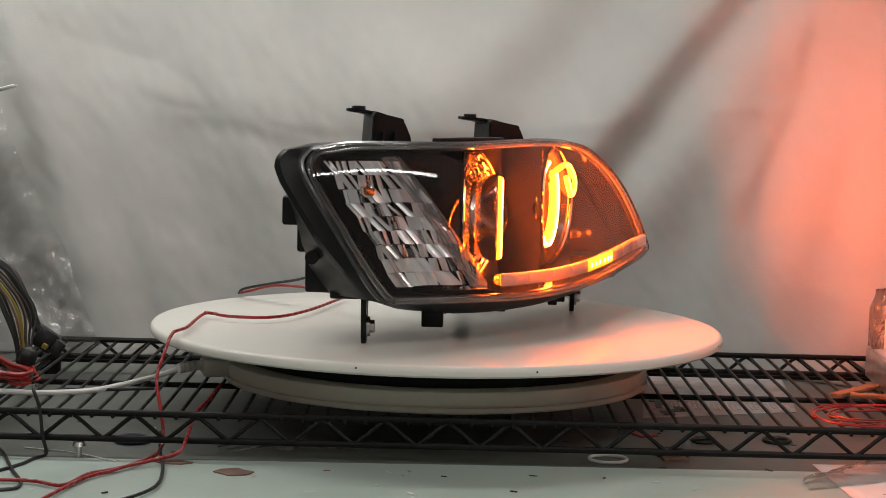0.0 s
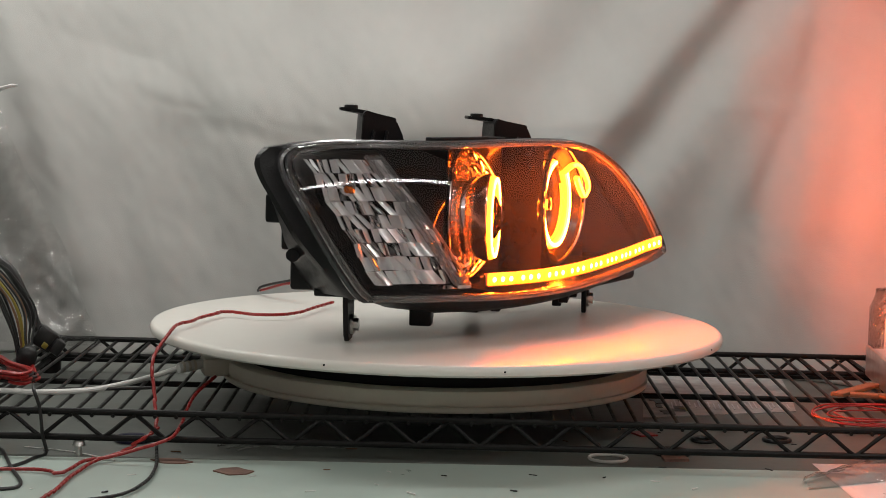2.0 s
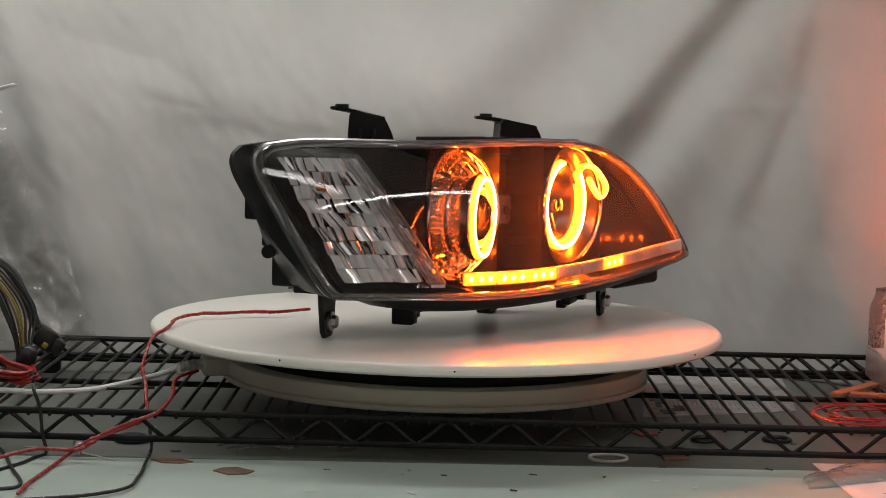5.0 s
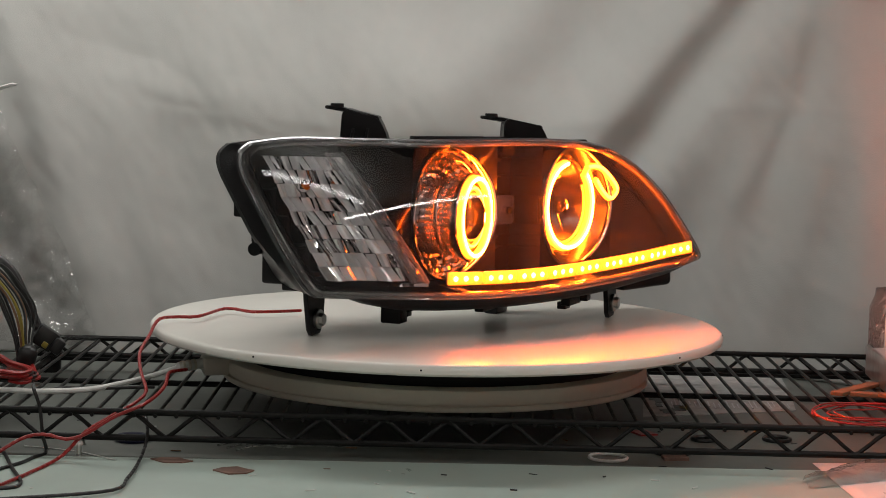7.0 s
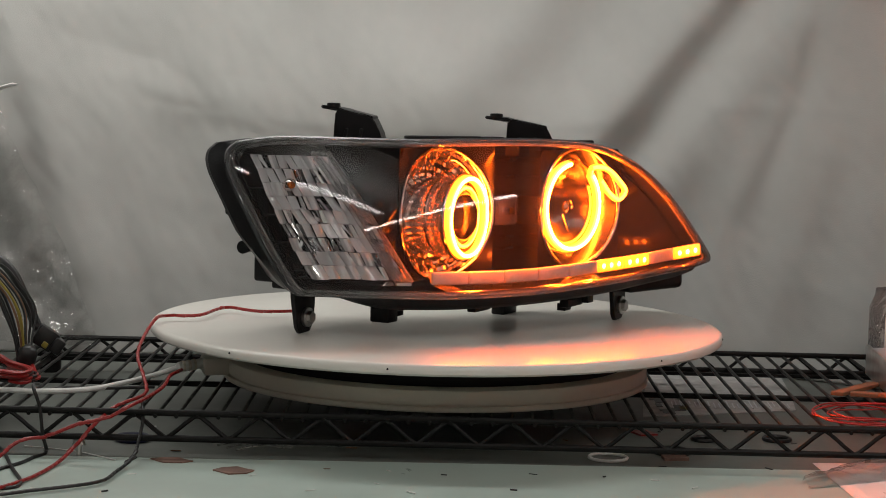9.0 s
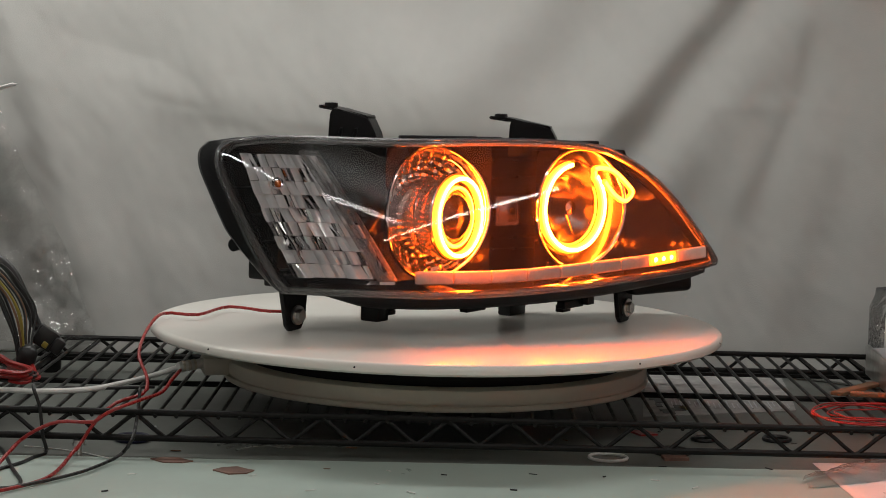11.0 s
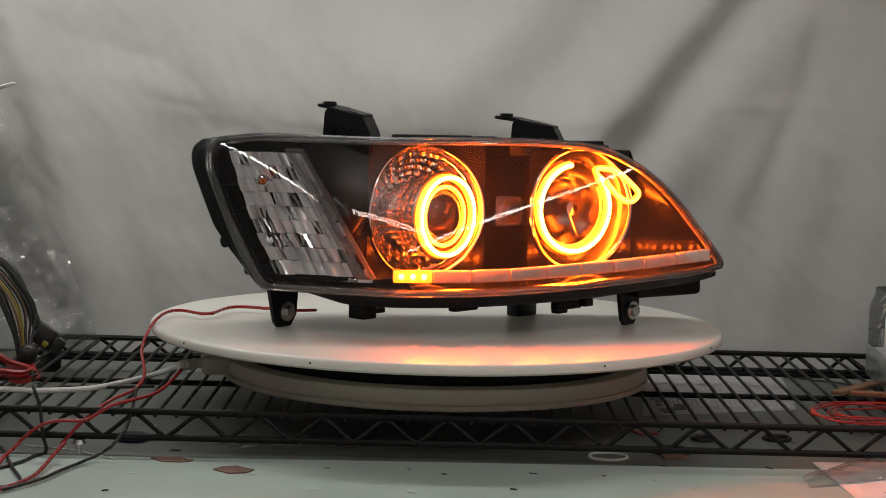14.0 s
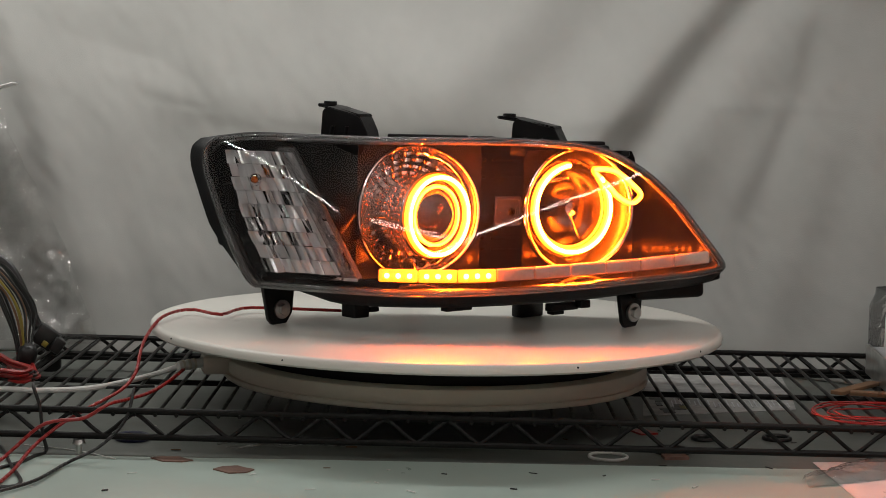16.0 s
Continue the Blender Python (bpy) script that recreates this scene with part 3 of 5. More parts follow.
def projectors():
    n1, n2 = RING1_FACE, RING2_FACE
    # first: projector shroud with a double halo, in a faceted bowl
    faceted_bowl(*BOWLS[0], 0.036, 0.026, "chrome faceted reflector bowl")
    m = face_frame(0.0626, -0.0619, 0.116)
    vs, fs = lathe([(0.026, -0.085), (0.036, -0.06), (0.040, -0.034), (0.0405, -0.033), (0.0405, -0.026), (0.040, -0.025), (0.0445, -0.008), (0.0450, -0.004), (0.044, -0.0025)], 64)
    solid("projector_shroud", [m @ Vector(v) for v in vs], fs, SHROUD, headlamp, "satin chrome projector shroud")
    vs, fs = lathe([(0.0445, -0.003), (0.038, -0.006), (0.029, -0.011), (0.027, -0.016)], 64)
    solid("shroud_face", [m @ Vector(v) for v in vs], fs, SMOKED, headlamp)
    vs, fs = lathe([(0.0285, -0.012), (0.0265, -0.004), (0.021, 0.003), (0.013, 0.0072), (0.0, 0.0088)], 48)
    solid("projector_lens", [m @ Vector(v) for v in vs], fs, BULB, headlamp, "clear domed projector lens")
    vs, fs = lathe([(0.0285, -0.013), (0.027, -0.03), (0.015, -0.045), (0.0, -0.047)], 48)
    solid("projector_bowl", [m @ Vector(v) for v in vs], fs, SMOKED, headlamp)
    vs, fs = halo(RING1, n1, 0.0392, 0.0023)
    h = solid("halo_ring", vs, fs, HALO, headlamp, "lit amber halo ring")
    vs, fs = halo_face(RING1 + n1 * 0.0026, n1, 0.0392, 0.0034)
    solid("chip_band", vs, fs, HALO_FACE, h)
    # added glowing tube: the yellow fringe of bloom round the ring
    vs, fs = halo(RING1 - n1 * 0.0022, n1, 0.0392, 0.0036)
    solid("halo_fringe", vs, fs, HALO_DIM, h)
    vs, fs = halo(RING1 - n1 * 0.003, n1, 0.0295, 0.0014)
    solid("halo_inner_edge", vs, fs, HALO, h)
    vs, fs = halo(RING1 - n1 * 0.0042, n1, 0.0295, 0.0022)
    solid("halo_fringe", vs, fs, HALO_DIM, h)
    # second: open reflector with an incomplete halo
    m = beam_frame(BOWLS[1][0])
    r2 = BOWLS[1][1]
    vs, fs = lathe([(r2 - 0.0037 * k, -0.004 - 0.050 * (1 - ((r2 - 0.0037 * k) / r2) ** 2) + (0.0014 if k in (3, 4, 8) else 0)) for k in range(16)] + [(0.004, -0.056)], 64)
    solid("reflector_bowl", [m @ Vector(v) + dip(v[0], r2, BOWLS[1][2]) for v in vs], fs, SMOKED, headlamp, "smooth smoked chrome high beam reflector bowl")
    vs, fs = lathe([(0.009, -0.055), (0.009, -0.022), (0.007, -0.016), (0.0, -0.0145)], 24)
    solid("bulb_cap", [m @ Vector(v) for v in vs], fs, CHROME, headlamp, "chrome capped bulb")
    bm = bmesh.new()
    block(bm, (0.004, 0.030, 0.003), m @ pose(0.010, -0.016, -0.030, 0, 20, 28), 0.0008)
    block(bm, (0.030, 0.003, 0.003), m @ pose(-0.016, 0.030, -0.022, 0, 0, 8), 0.0008)
    part("bulb_stay", bm, CHROME, headlamp)
    lit = (97, 405)
    vs, fs = halo(RING2, n2, 0.0452, 0.0029, lit)
    h = solid("halo_ring", vs, fs, HALO, headlamp, "lit amber halo ring with a gap")
    vs, fs = halo_face(RING2 + n2 * 0.0031, n2, 0.0452, 0.0034, lit)
    solid("chip_band", vs, fs, HALO_FACE, h)
    vs, fs = halo(RING2 - n2 * 0.0025, n2, 0.0452, 0.0040, lit)
    solid("halo_fringe", vs, fs, HALO_DIM, h)
    vs, fs = halo(RING2 - n2 * 0.006, n2, 0.0400, 0.0014, (110, 390))
    solid("halo_inner_edge", vs, fs, HALO_DIM, h)
    # clear carrier ring behind it, with clips
    vs, fs = halo(RING2 - n2 * 0.007, n2, 0.0490, 0.0022)
    solid("halo_carrier", vs, fs, INNER, headlamp, "clear halo carrier ring")
    side2 = Vector((0, 0, 1)).cross(n2).normalized()
    for a in (180, 270, 355):
        bm = bmesh.new()
        c = RING2 + side2 * (0.0485 * math.cos(radians(a))) + Vector((0, 0, 0.0485 * math.sin(radians(a))))
        block(bm, (0.006, 0.006, 0.010), Matrix.Translation(c - n2 * 0.003) @ pose(0, 0, 0, 0, 0, 28), 0.001)
        part("clip", bm, INNER, h)
    # the ring's reflection beside its gap, built as a glowing curled tube
    pts = [RING2 + side2 * 0.032 + Vector((0, 0, 0.032)), Vector((0.160, -0.036, 0.1640)), Vector((0.182, -0.024, 0.1620)), Vector((0.200, -0.016, 0.1490)), Vector((0.211, -0.008, 0.1375)),
           Vector((0.202, -0.012, 0.1285)), Vector((0.187, -0.022, 0.1350)), Vector((0.172, -0.030, 0.1500))]
    for tube, mat, name in ((0.0020, HALO, "reflected_loop"), (0.0030, HALO_DIM, "loop_fringe")):
        back = Vector() if tube < 0.0025 else n2 * -0.002
        vs, fs = sweep([p + back for p in smooth_path(pts, 6)], tube, 8)
        solid(name, vs, fs, mat, h)
    # bright rims of the bowls
    for c, r, b in BOWLS:
        vs, fs = halo(c + BEAM * 0.001, BEAM, r - 0.001, 0.0022)
        vs = [v + dip((v - c).dot(ACROSS), r, b) for v in vs]
        solid("bowl_rim", vs, fs, CHROME, headlamp, "chrome bowl rim")
    # small square lamp between the two bowls
    c = Vector((0.0715, -0.0080, 0.1166))
    bm = bmesh.new()
    block(bm, (0.030, 0.004, 0.031), Matrix.Translation(c) @ pose(0, 0, 0, 0, 0, 26), 0.0018)
    sq = part("position_lamp", bm, RIB, headlamp, "small clear square lamp")
    ring = [c + ACROSS * x + BEAM * 0.003 + Vector((0, 0, z)) for x, z in ((-0.013, -0.012), (0.013, -0.012), (0.015, 0), (0.013, 0.012), (-0.013, 0.012), (-0.015, 0))]
    vs, fs = sweep(smooth_path(ring, 5, True), 0.0013, 6, True)
    solid("lamp_frame", vs, fs, RIB, sq)
    vs, fs = lathe([(0.0, 0.010), (0.004, 0.009), (0.0055, 0.004), (0.0055, -0.004), (0.004, -0.006)], 20)
    solid("lamp_bulb", [c + BEAM * v[2] + ACROSS * v[0] + Vector((0, 0, v[1])) for v in vs], fs, CHROME, sq)


projectors()


def side_marker():
    """The faceted chrome reflector of the side light with its ribbed edge."""
    rows, cols = 9, 9
    vs, fs = [], []

    def place(u, v, e=0.0):
        z = 0.058 + 0.118 * v
        left = -0.172 - 0.048 * v - 0.004 * math.sin(v * 3.14)
        right = divider_x(z) - 0.004
        x = left + (right - left) * u
        deep = 0.0125 + 0.014 * (1 - (2 * u - 1) ** 2) * (0.55 + 0.45 * math.sin(math.pi * v))
        return Vector((x, face_y(x, z) + deep - e, z))
    rnd = random.Random(2)
    for j in range(rows):
        for i in range(cols):
            k = len(vs)
            tilt, lean, swell = rnd.uniform(-0.0022, 0.0022), rnd.uniform(-0.0035, 0.0030), rnd.uniform(0.001, 0.004)
            shift = 0.12 / cols * (j % 2)
            for q in range(4):
                for p in range(4):
                    u, v = min(1.0, max(0.0, (i + p / 3) / cols + shift)), (j + q / 3) / rows
                    e = 0.0050 * (1 - q / 3 if (j * 2 + i) % 5 < 2 else q / 3)
                    e += swell * math.sin(math.pi * p / 3) + tilt * (p - 1.5) + lean * q / 3
                    vs.append(place(u, v, e))
            for q in range(3):
                for p in range(3):
                    b = k + q * 4 + p
                    fs.append((b, b + 1, b + 5, b + 4))
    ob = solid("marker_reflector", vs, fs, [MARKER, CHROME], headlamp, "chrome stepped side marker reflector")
    # random facets left true chrome, for contrast with the paled ones
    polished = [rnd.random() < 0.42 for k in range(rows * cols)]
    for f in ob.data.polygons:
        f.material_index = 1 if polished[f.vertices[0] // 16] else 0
    # amber bulb in its chrome socket before the reflector
    c = Vector((-0.186, -0.084, 0.148))
    vb, fb = lathe([(0.0, 0.013), (0.006, 0.0115), (0.0100, 0.006), (0.0110, 0.0), (0.0095, -0.007), (0.006, -0.012), (0.006, -0.018)], 24)
    solid("marker_bulb", [c + Vector((a, -d, b)) * 0.6 for a, b, d in vb], fb, AMBER, headlamp, "amber glass side bulb")
    # clear ribbed cover strip along the divider
    for k in range(4):
        pts = []
        for j in range(9):
            z = 0.056 + 0.124 * j / 8
            x = divider_x(z) - 0.001 - 0.0048 * k
            pts.append(Vector((x, face_y(x, z) + 0.0105, z)))
        v2, f2 = sweep(pts, 0.0024, 8)
        solid("rib", v2, f2, RIB, headlamp, "clear ribbed cover strip")
    # bright floor and bulb of the side light
    v2, f2 = grid(14, 4, lambda u, v: Vector((-0.178 + 0.10 * u, face_y(-0.178 + 0.10 * u, 0.055) + 0.006 + 0.035 * v * math.sin(math.pi * min(1, u + 0.15)), 0.0535 + 0.003 * v)))
    solid("marker_floor", v2, f2, CHROME, headlamp)
    # black inner border round the marker
    pts = [patch(0.02, v, 0.008) for v in (0.02, 0.2, 0.4, 0.6, 0.8, 0.93)] + [patch(u, 0.95, 0.010) for u in (0.06, 0.12, 0.18, 0.22)]
    v2, f2 = sweep(smooth_path(pts, 5), 0.0036, 8)
    solid("inner_border", v2, f2, BEZEL, headlamp)


side_marker()


# ---- the running amber strip ----
SEGMENTS = 9
STRIP = smooth_path([(-0.058, -0.1425, 0.0605), (0.005, -0.141, 0.0605), (0.065, -0.132, 0.0625), (0.13, -0.112, 0.0665), (0.20, -0.084, 0.071), (0.25, -0.0635, 0.0755), (0.277, -0.0577, 0.0785)], 12)


def even(path, n):
    """The path again, in n steps of equal length."""
    run = [0.0]
    for a, b in zip(path, path[1:]):
        run.append(run[-1] + (b - a).length)
    return [Vector([float(np.interp(run[-1] * k / n, run, [p[i] for p in path])) for i in range(3)]) for k in range(n + 1)]


STRIP = even(STRIP, 72)


def strip_place(t):
    p = along(STRIP, t)
    d = (along(STRIP, t + 0.01) - along(STRIP, t - 0.01)).normalized()
    return p, d


led_strip = None
segments = []


def strip():
    global led_strip
    vs, fs = sweep([p + Vector((0.002, 0.0068, 0)) for p in STRIP], 0.0050, 8)
    led_strip = solid("led_strip", vs, fs, INNER, headlamp, "sequential amber strip along the foot of the lens")
    rnd = random.Random(7)
    for k in range(SEGMENTS):
        t0, t1 = k / SEGMENTS, (k + 1) / SEGMENTS
        a, b = strip_place(t0)[0], strip_place(t1)[0]
        d = b - a
        turn = Matrix((d.normalized(), Vector((0, 0, 1)).cross(d.normalized()).normalized(), d.normalized().cross(Vector((0, 0, 1)).cross(d.normalized()).normalized()))).transposed().to_4x4()
        m = Matrix.Translation((a + b) / 2) @ turn
        n = d.length * 0.99
        bm = bmesh.new()
        block(bm, (n, 0.006, 0.0128), None, 0.0022, 3)
        for f in bm.faces:
            f.material_index = 0 if f.calc_center_median().y < -0.0002 else 1
        for i in range(3):
            before = set(bm.faces)
            bmesh.ops.create_uvsphere(bm, u_segments=12, v_segments=8, radius=0.0030, matrix=Matrix.Translation(((i - 1) * n * 0.29, -0.0022, 0)) @ Matrix.Diagonal((1, 0.7, 1, 1)))
            for f in set(bm.faces) - before:
                f.material_index = 2
        o = part("led_segment", bm, [LED_BODY, LED_OFF, LED_DOT], led_strip)
        o.matrix_basis = m
        segments.append((o, m))


strip()


# ---- brackets, feet and small fittings of the housing ----
def fittings():
    def at(p, s=0.0, l=0.0, dz=0.0):
        return Vector(p) + FORE * s + SIDE * l + Vector((0, 0, dz))

    def board(bm, c, size, tilt=0.0, bevel=0.0012):
        """A block with its length along FORE, its width along SIDE."""
        m = Matrix((FORE, SIDE, Vector((0, 0, 1)))).transposed().to_4x4()
        block(bm, size, Matrix.Translation(c) @ m @ pose(0, 0, 0, 0, tilt, 0), bevel)
    for tip, front, base, turn, taper in ((Vector((-0.127, 0.010, 0.2245)), Vector((-0.078, -0.018, 0.2145)), 0.192, -30, 0.058), (Vector((0.061, 0.032, 0.2155)), Vector((0.123, 0.008, 0.2060)), 0.184, -21, 0.045)):
        length = (Vector((front.x, front.y)) - Vector((tip.x, tip.y))).length
        m = Matrix.Translation((tip.x, tip.y, 0)) @ pose(0, 0, 0, 0, 0, turn)   # x along the tab, y across it

        def lid(a, tip=tip, front=front, length=length):
            return tip.z + (front.z - tip.z) * (a / length) ** 2
        bm = bmesh.new()
        outline = [(0.0, -0.007), (0.004, -0.012), (0.36 * length, -0.015), (length, -0.014), (length, 0.012), (0.36 * length, 0.012), (0.004, 0.010), (0.0, 0.005)]
        up = [bm.verts.new(m @ Vector((a, p, lid(a)))) for a, p in outline]
        dn = [bm.verts.new(m @ Vector((a, p, lid(a) - 0.0034))) for a, p in outline]
        bm.faces.new(up), bm.faces.new(dn[::-1])
        for i in range(len(outline)):
            j = (i + 1) % len(outline)
            bm.faces.new((up[i], dn[i], dn[j], up[j]))
        back = 0.36 * length
        prof = [(back - 0.002, base - 0.010), (back, lid(back) - 0.006), (back + 0.004, lid(back) - 0.001), (length - 0.002, front.z - 0.001), (length + 0.001, front.z - 0.004), (length + 0.007, base + 0.006), (length + 0.012, base - 0.010)]
        near = [bm.verts.new(m @ Vector((a, -0.014 - taper * 0.4 * (1 - a / length), z))) for a, z in prof]
        far = [bm.verts.new(m @ Vector((a, 0.012, z))) for a, z in prof]
        bm.faces.new(near), bm.faces.new(far[::-1])
        for i in range(len(prof)):
            j = (i + 1) % len(prof)
            bm.faces.new((near[i], far[i], far[j], near[j]))
        bmesh.ops.bevel(bm, geom=list(bm.edges), offset=0.0009, segments=2, affect="EDGES")
        for a in (0.55, 0.8):
            block(bm, (0.0025, 0.006, 0.012), m @ pose(a * length, -0.016 - taper * 0.4 * (1 - a), base + 0.004, 0, 12, 0), 0.0006)
        b = part("mounting_bracket", bm, PLASTIC, headlamp)
        bm = bmesh.new()
        c = m @ Vector((0.012, -0.001, lid(0.012)))
        vs, fs = lathe([(0.0036, 0.0), (0.0036, 0.0026), (0.0046, 0.0030), (0.0068, 0.0026), (0.0072, -0.001), (0.0036, -0.004), (0.0036, 0.0)], 20)
        solid("bushing", [c + Vector(v) for v in vs], fs, PLASTIC, b, "moulded hole with a raised lip")
    # moulded rail along the top seam between the brackets
    for x0, x1, y0, y1, z in ((-0.055, 0.028, -0.045, -0.040, 0.1930), (0.030, 0.055, -0.038, -0.034, 0.1925), (0.128, 0.170, -0.020, -0.004, 0.1890)):
        bm = bmesh.new()
        d = Vector((x1 - x0, y1 - y0, 0))
        block(bm, (d.length, 0.010, 0.006), Matrix.Translation(((x0 + x1) / 2, (y0 + y1) / 2, z)) @ pose(0, 0, 0, 0, 0, math.degrees(math.atan2(d.y, d.x))), 0.0015)
        part("top_rail", bm, PLASTIC, headlamp)
    # feet with screws
    for c, h, w in (((-0.166, -0.062, 0), 0.055, 0.046), ((0.199, -0.018, 0), 0.050, 0.042)):
        bm = bmesh.new()
        prof = [(-w * 0.42, h), (w * 0.55, h), (w * 0.46, 0.010), (w * 0.30, -0.0010), (-w * 0.10, -0.0018), (-w * 0.22, 0.004), (-w * 0.36, 0.035)]
        a = [bm.verts.new(at(c, 0.0025, l, z)) for l, z in prof]
        b = [bm.verts.new(at(c, -0.0025, l, z)) for l, z in prof]
        bm.faces.new(a), bm.faces.new(b[::-1])
        for i in range(len(prof)):
            j = (i + 1) % len(prof)
            bm.faces.new((a[i], b[i], b[j], a[j]))
        bmesh.ops.bevel(bm, geom=list(bm.edges), offset=0.0008, segments=1, affect="EDGES")
        f = part("mounting_foot", bm, PLASTIC, headlamp, "black plastic mounting foot")
        bm = bmesh.new()
        rod(bm, at(c, 0.002, 0.006, 0.014), at(c, 0.0055, 0.006, 0.014), 0.0098, 24)
        rod(bm, at(c, 0.005, 0.006, 0.014), at(c, 0.010, 0.006, 0.014), 0.0062, 6)
        part("screw", bm, STEEL, f, "zinc hexagon screw with washer")
    # rear foot
    bm = bmesh.new()
    board(bm, Vector((0.098, 0.055, 0.024)), (0.016, 0.034, 0.0518), 0, 0.002)
    part("rear_foot", bm, PLASTIC, headlamp)
    # hanging clip with a hook
    bm = bmesh.new()
    board(bm, Vector((-0.083, -0.074, 0.0225)), (0.022, 0.020, 0.026), 0, 0.002)
    board(bm, Vector((-0.058, -0.062, 0.0235)), (0.012, 0.026, 0.006), 0, 0.001)
    board(bm, Vector((-0.045, -0.058, 0.0275)), (0.012, 0.022, 0.012), 0, 0.001)
    board(bm, Vector((-0.066, -0.066, 0.017)), (0.008, 0.012, 0.005), 0, 0.001)
    part("wiring_clip", bm, PLASTIC, headlamp)
    for x, y, w, z in ((0.020, -0.072, 0.036, 0.0225), (0.128, -0.060, 0.040, 0.024), (0.122, -0.055, 0.016, 0.019), (0.150, -0.050, 0.014, 0.026)):
        bm = bmesh.new()
        board(bm, Vector((x, y, z)), (0.010, w, 0.008), 0, 0.0012)
        part("lower_lug", bm, PLASTIC, headlamp)
    # adjuster spigot and ribs at the outer end
    bm = bmesh.new()
    rod(bm, (-0.195, -0.020, 0.083), (-0.2215, -0.046, 0.0835), 0.0058, 16)
    rod(bm, (-0.2215, -0.046, 0.0835), (-0.2235, -0.048, 0.0835), 0.0066, 16)
    part("adjuster_spigot", bm, PLASTIC, headlamp)
    bm = bmesh.new()
    board(bm, Vector((-0.213, -0.020, 0.127)), (0.034, 0.030, 0.028), 0, 0.003)
    board(bm, Vector((-0.196, -0.020, 0.100)), (0.030, 0.030, 0.028), 0, 0.003)
    board(bm, Vector((-0.180, -0.022, 0.066)), (0.040, 0.030, 0.040), 0, 0.003)
    board(bm, Vector((-0.170, -0.040, 0.050)), (0.030, 0.030, 0.018), 0, 0.002)
    part("rear_rib", bm, PLASTIC, headlamp)
    # lower inner end of the housing
    bm = bmesh.new()
    block(bm, (0.075, 0.030, 0.024), Matrix.Translation((0.240, -0.012, 0.0420)) @ pose(0, 0, 0, 0, -3, 12), 0.006, 3)
    part("end_cap", bm, PLASTIC, headlamp)
    # top seam parts
    for x, y, w, z in ((0.165, -0.012, 0.02, 0.185), (0.19, -0.006, 0.014, 0.180)):
        bm = bmesh.new()
        block(bm, (w, 0.016, 0.006), pose(x, y, z), 0.0015)
        part("top_clip", bm, PLASTIC, headlamp)
    # leads out of the back of the housing, lying on the plate
    for pts, mat in ((((-0.027, 0.292, 0.003), (-0.032, 0.276, 0.010), (-0.036, 0.225, 0.021), (-0.034, 0.18, 0.03), (-0.044, 0.12, 0.046), (-0.05, 0.05, 0.06)), BLACK),
                     (((-0.024, 0.292, 0.003), (-0.028, 0.270, 0.008), (-0.032, 0.221, 0.019), (-0.021, 0.166, 0.021), (-0.031, 0.110, 0.03), (-0.04, 0.05, 0.05)), RED)):
        vs, fs = sweep(smooth_path(pts, 8), 0.0016, 8)
        solid("rear_lead", vs, fs, mat, headlamp, "loose lead from the back of the lamp")


fittings()


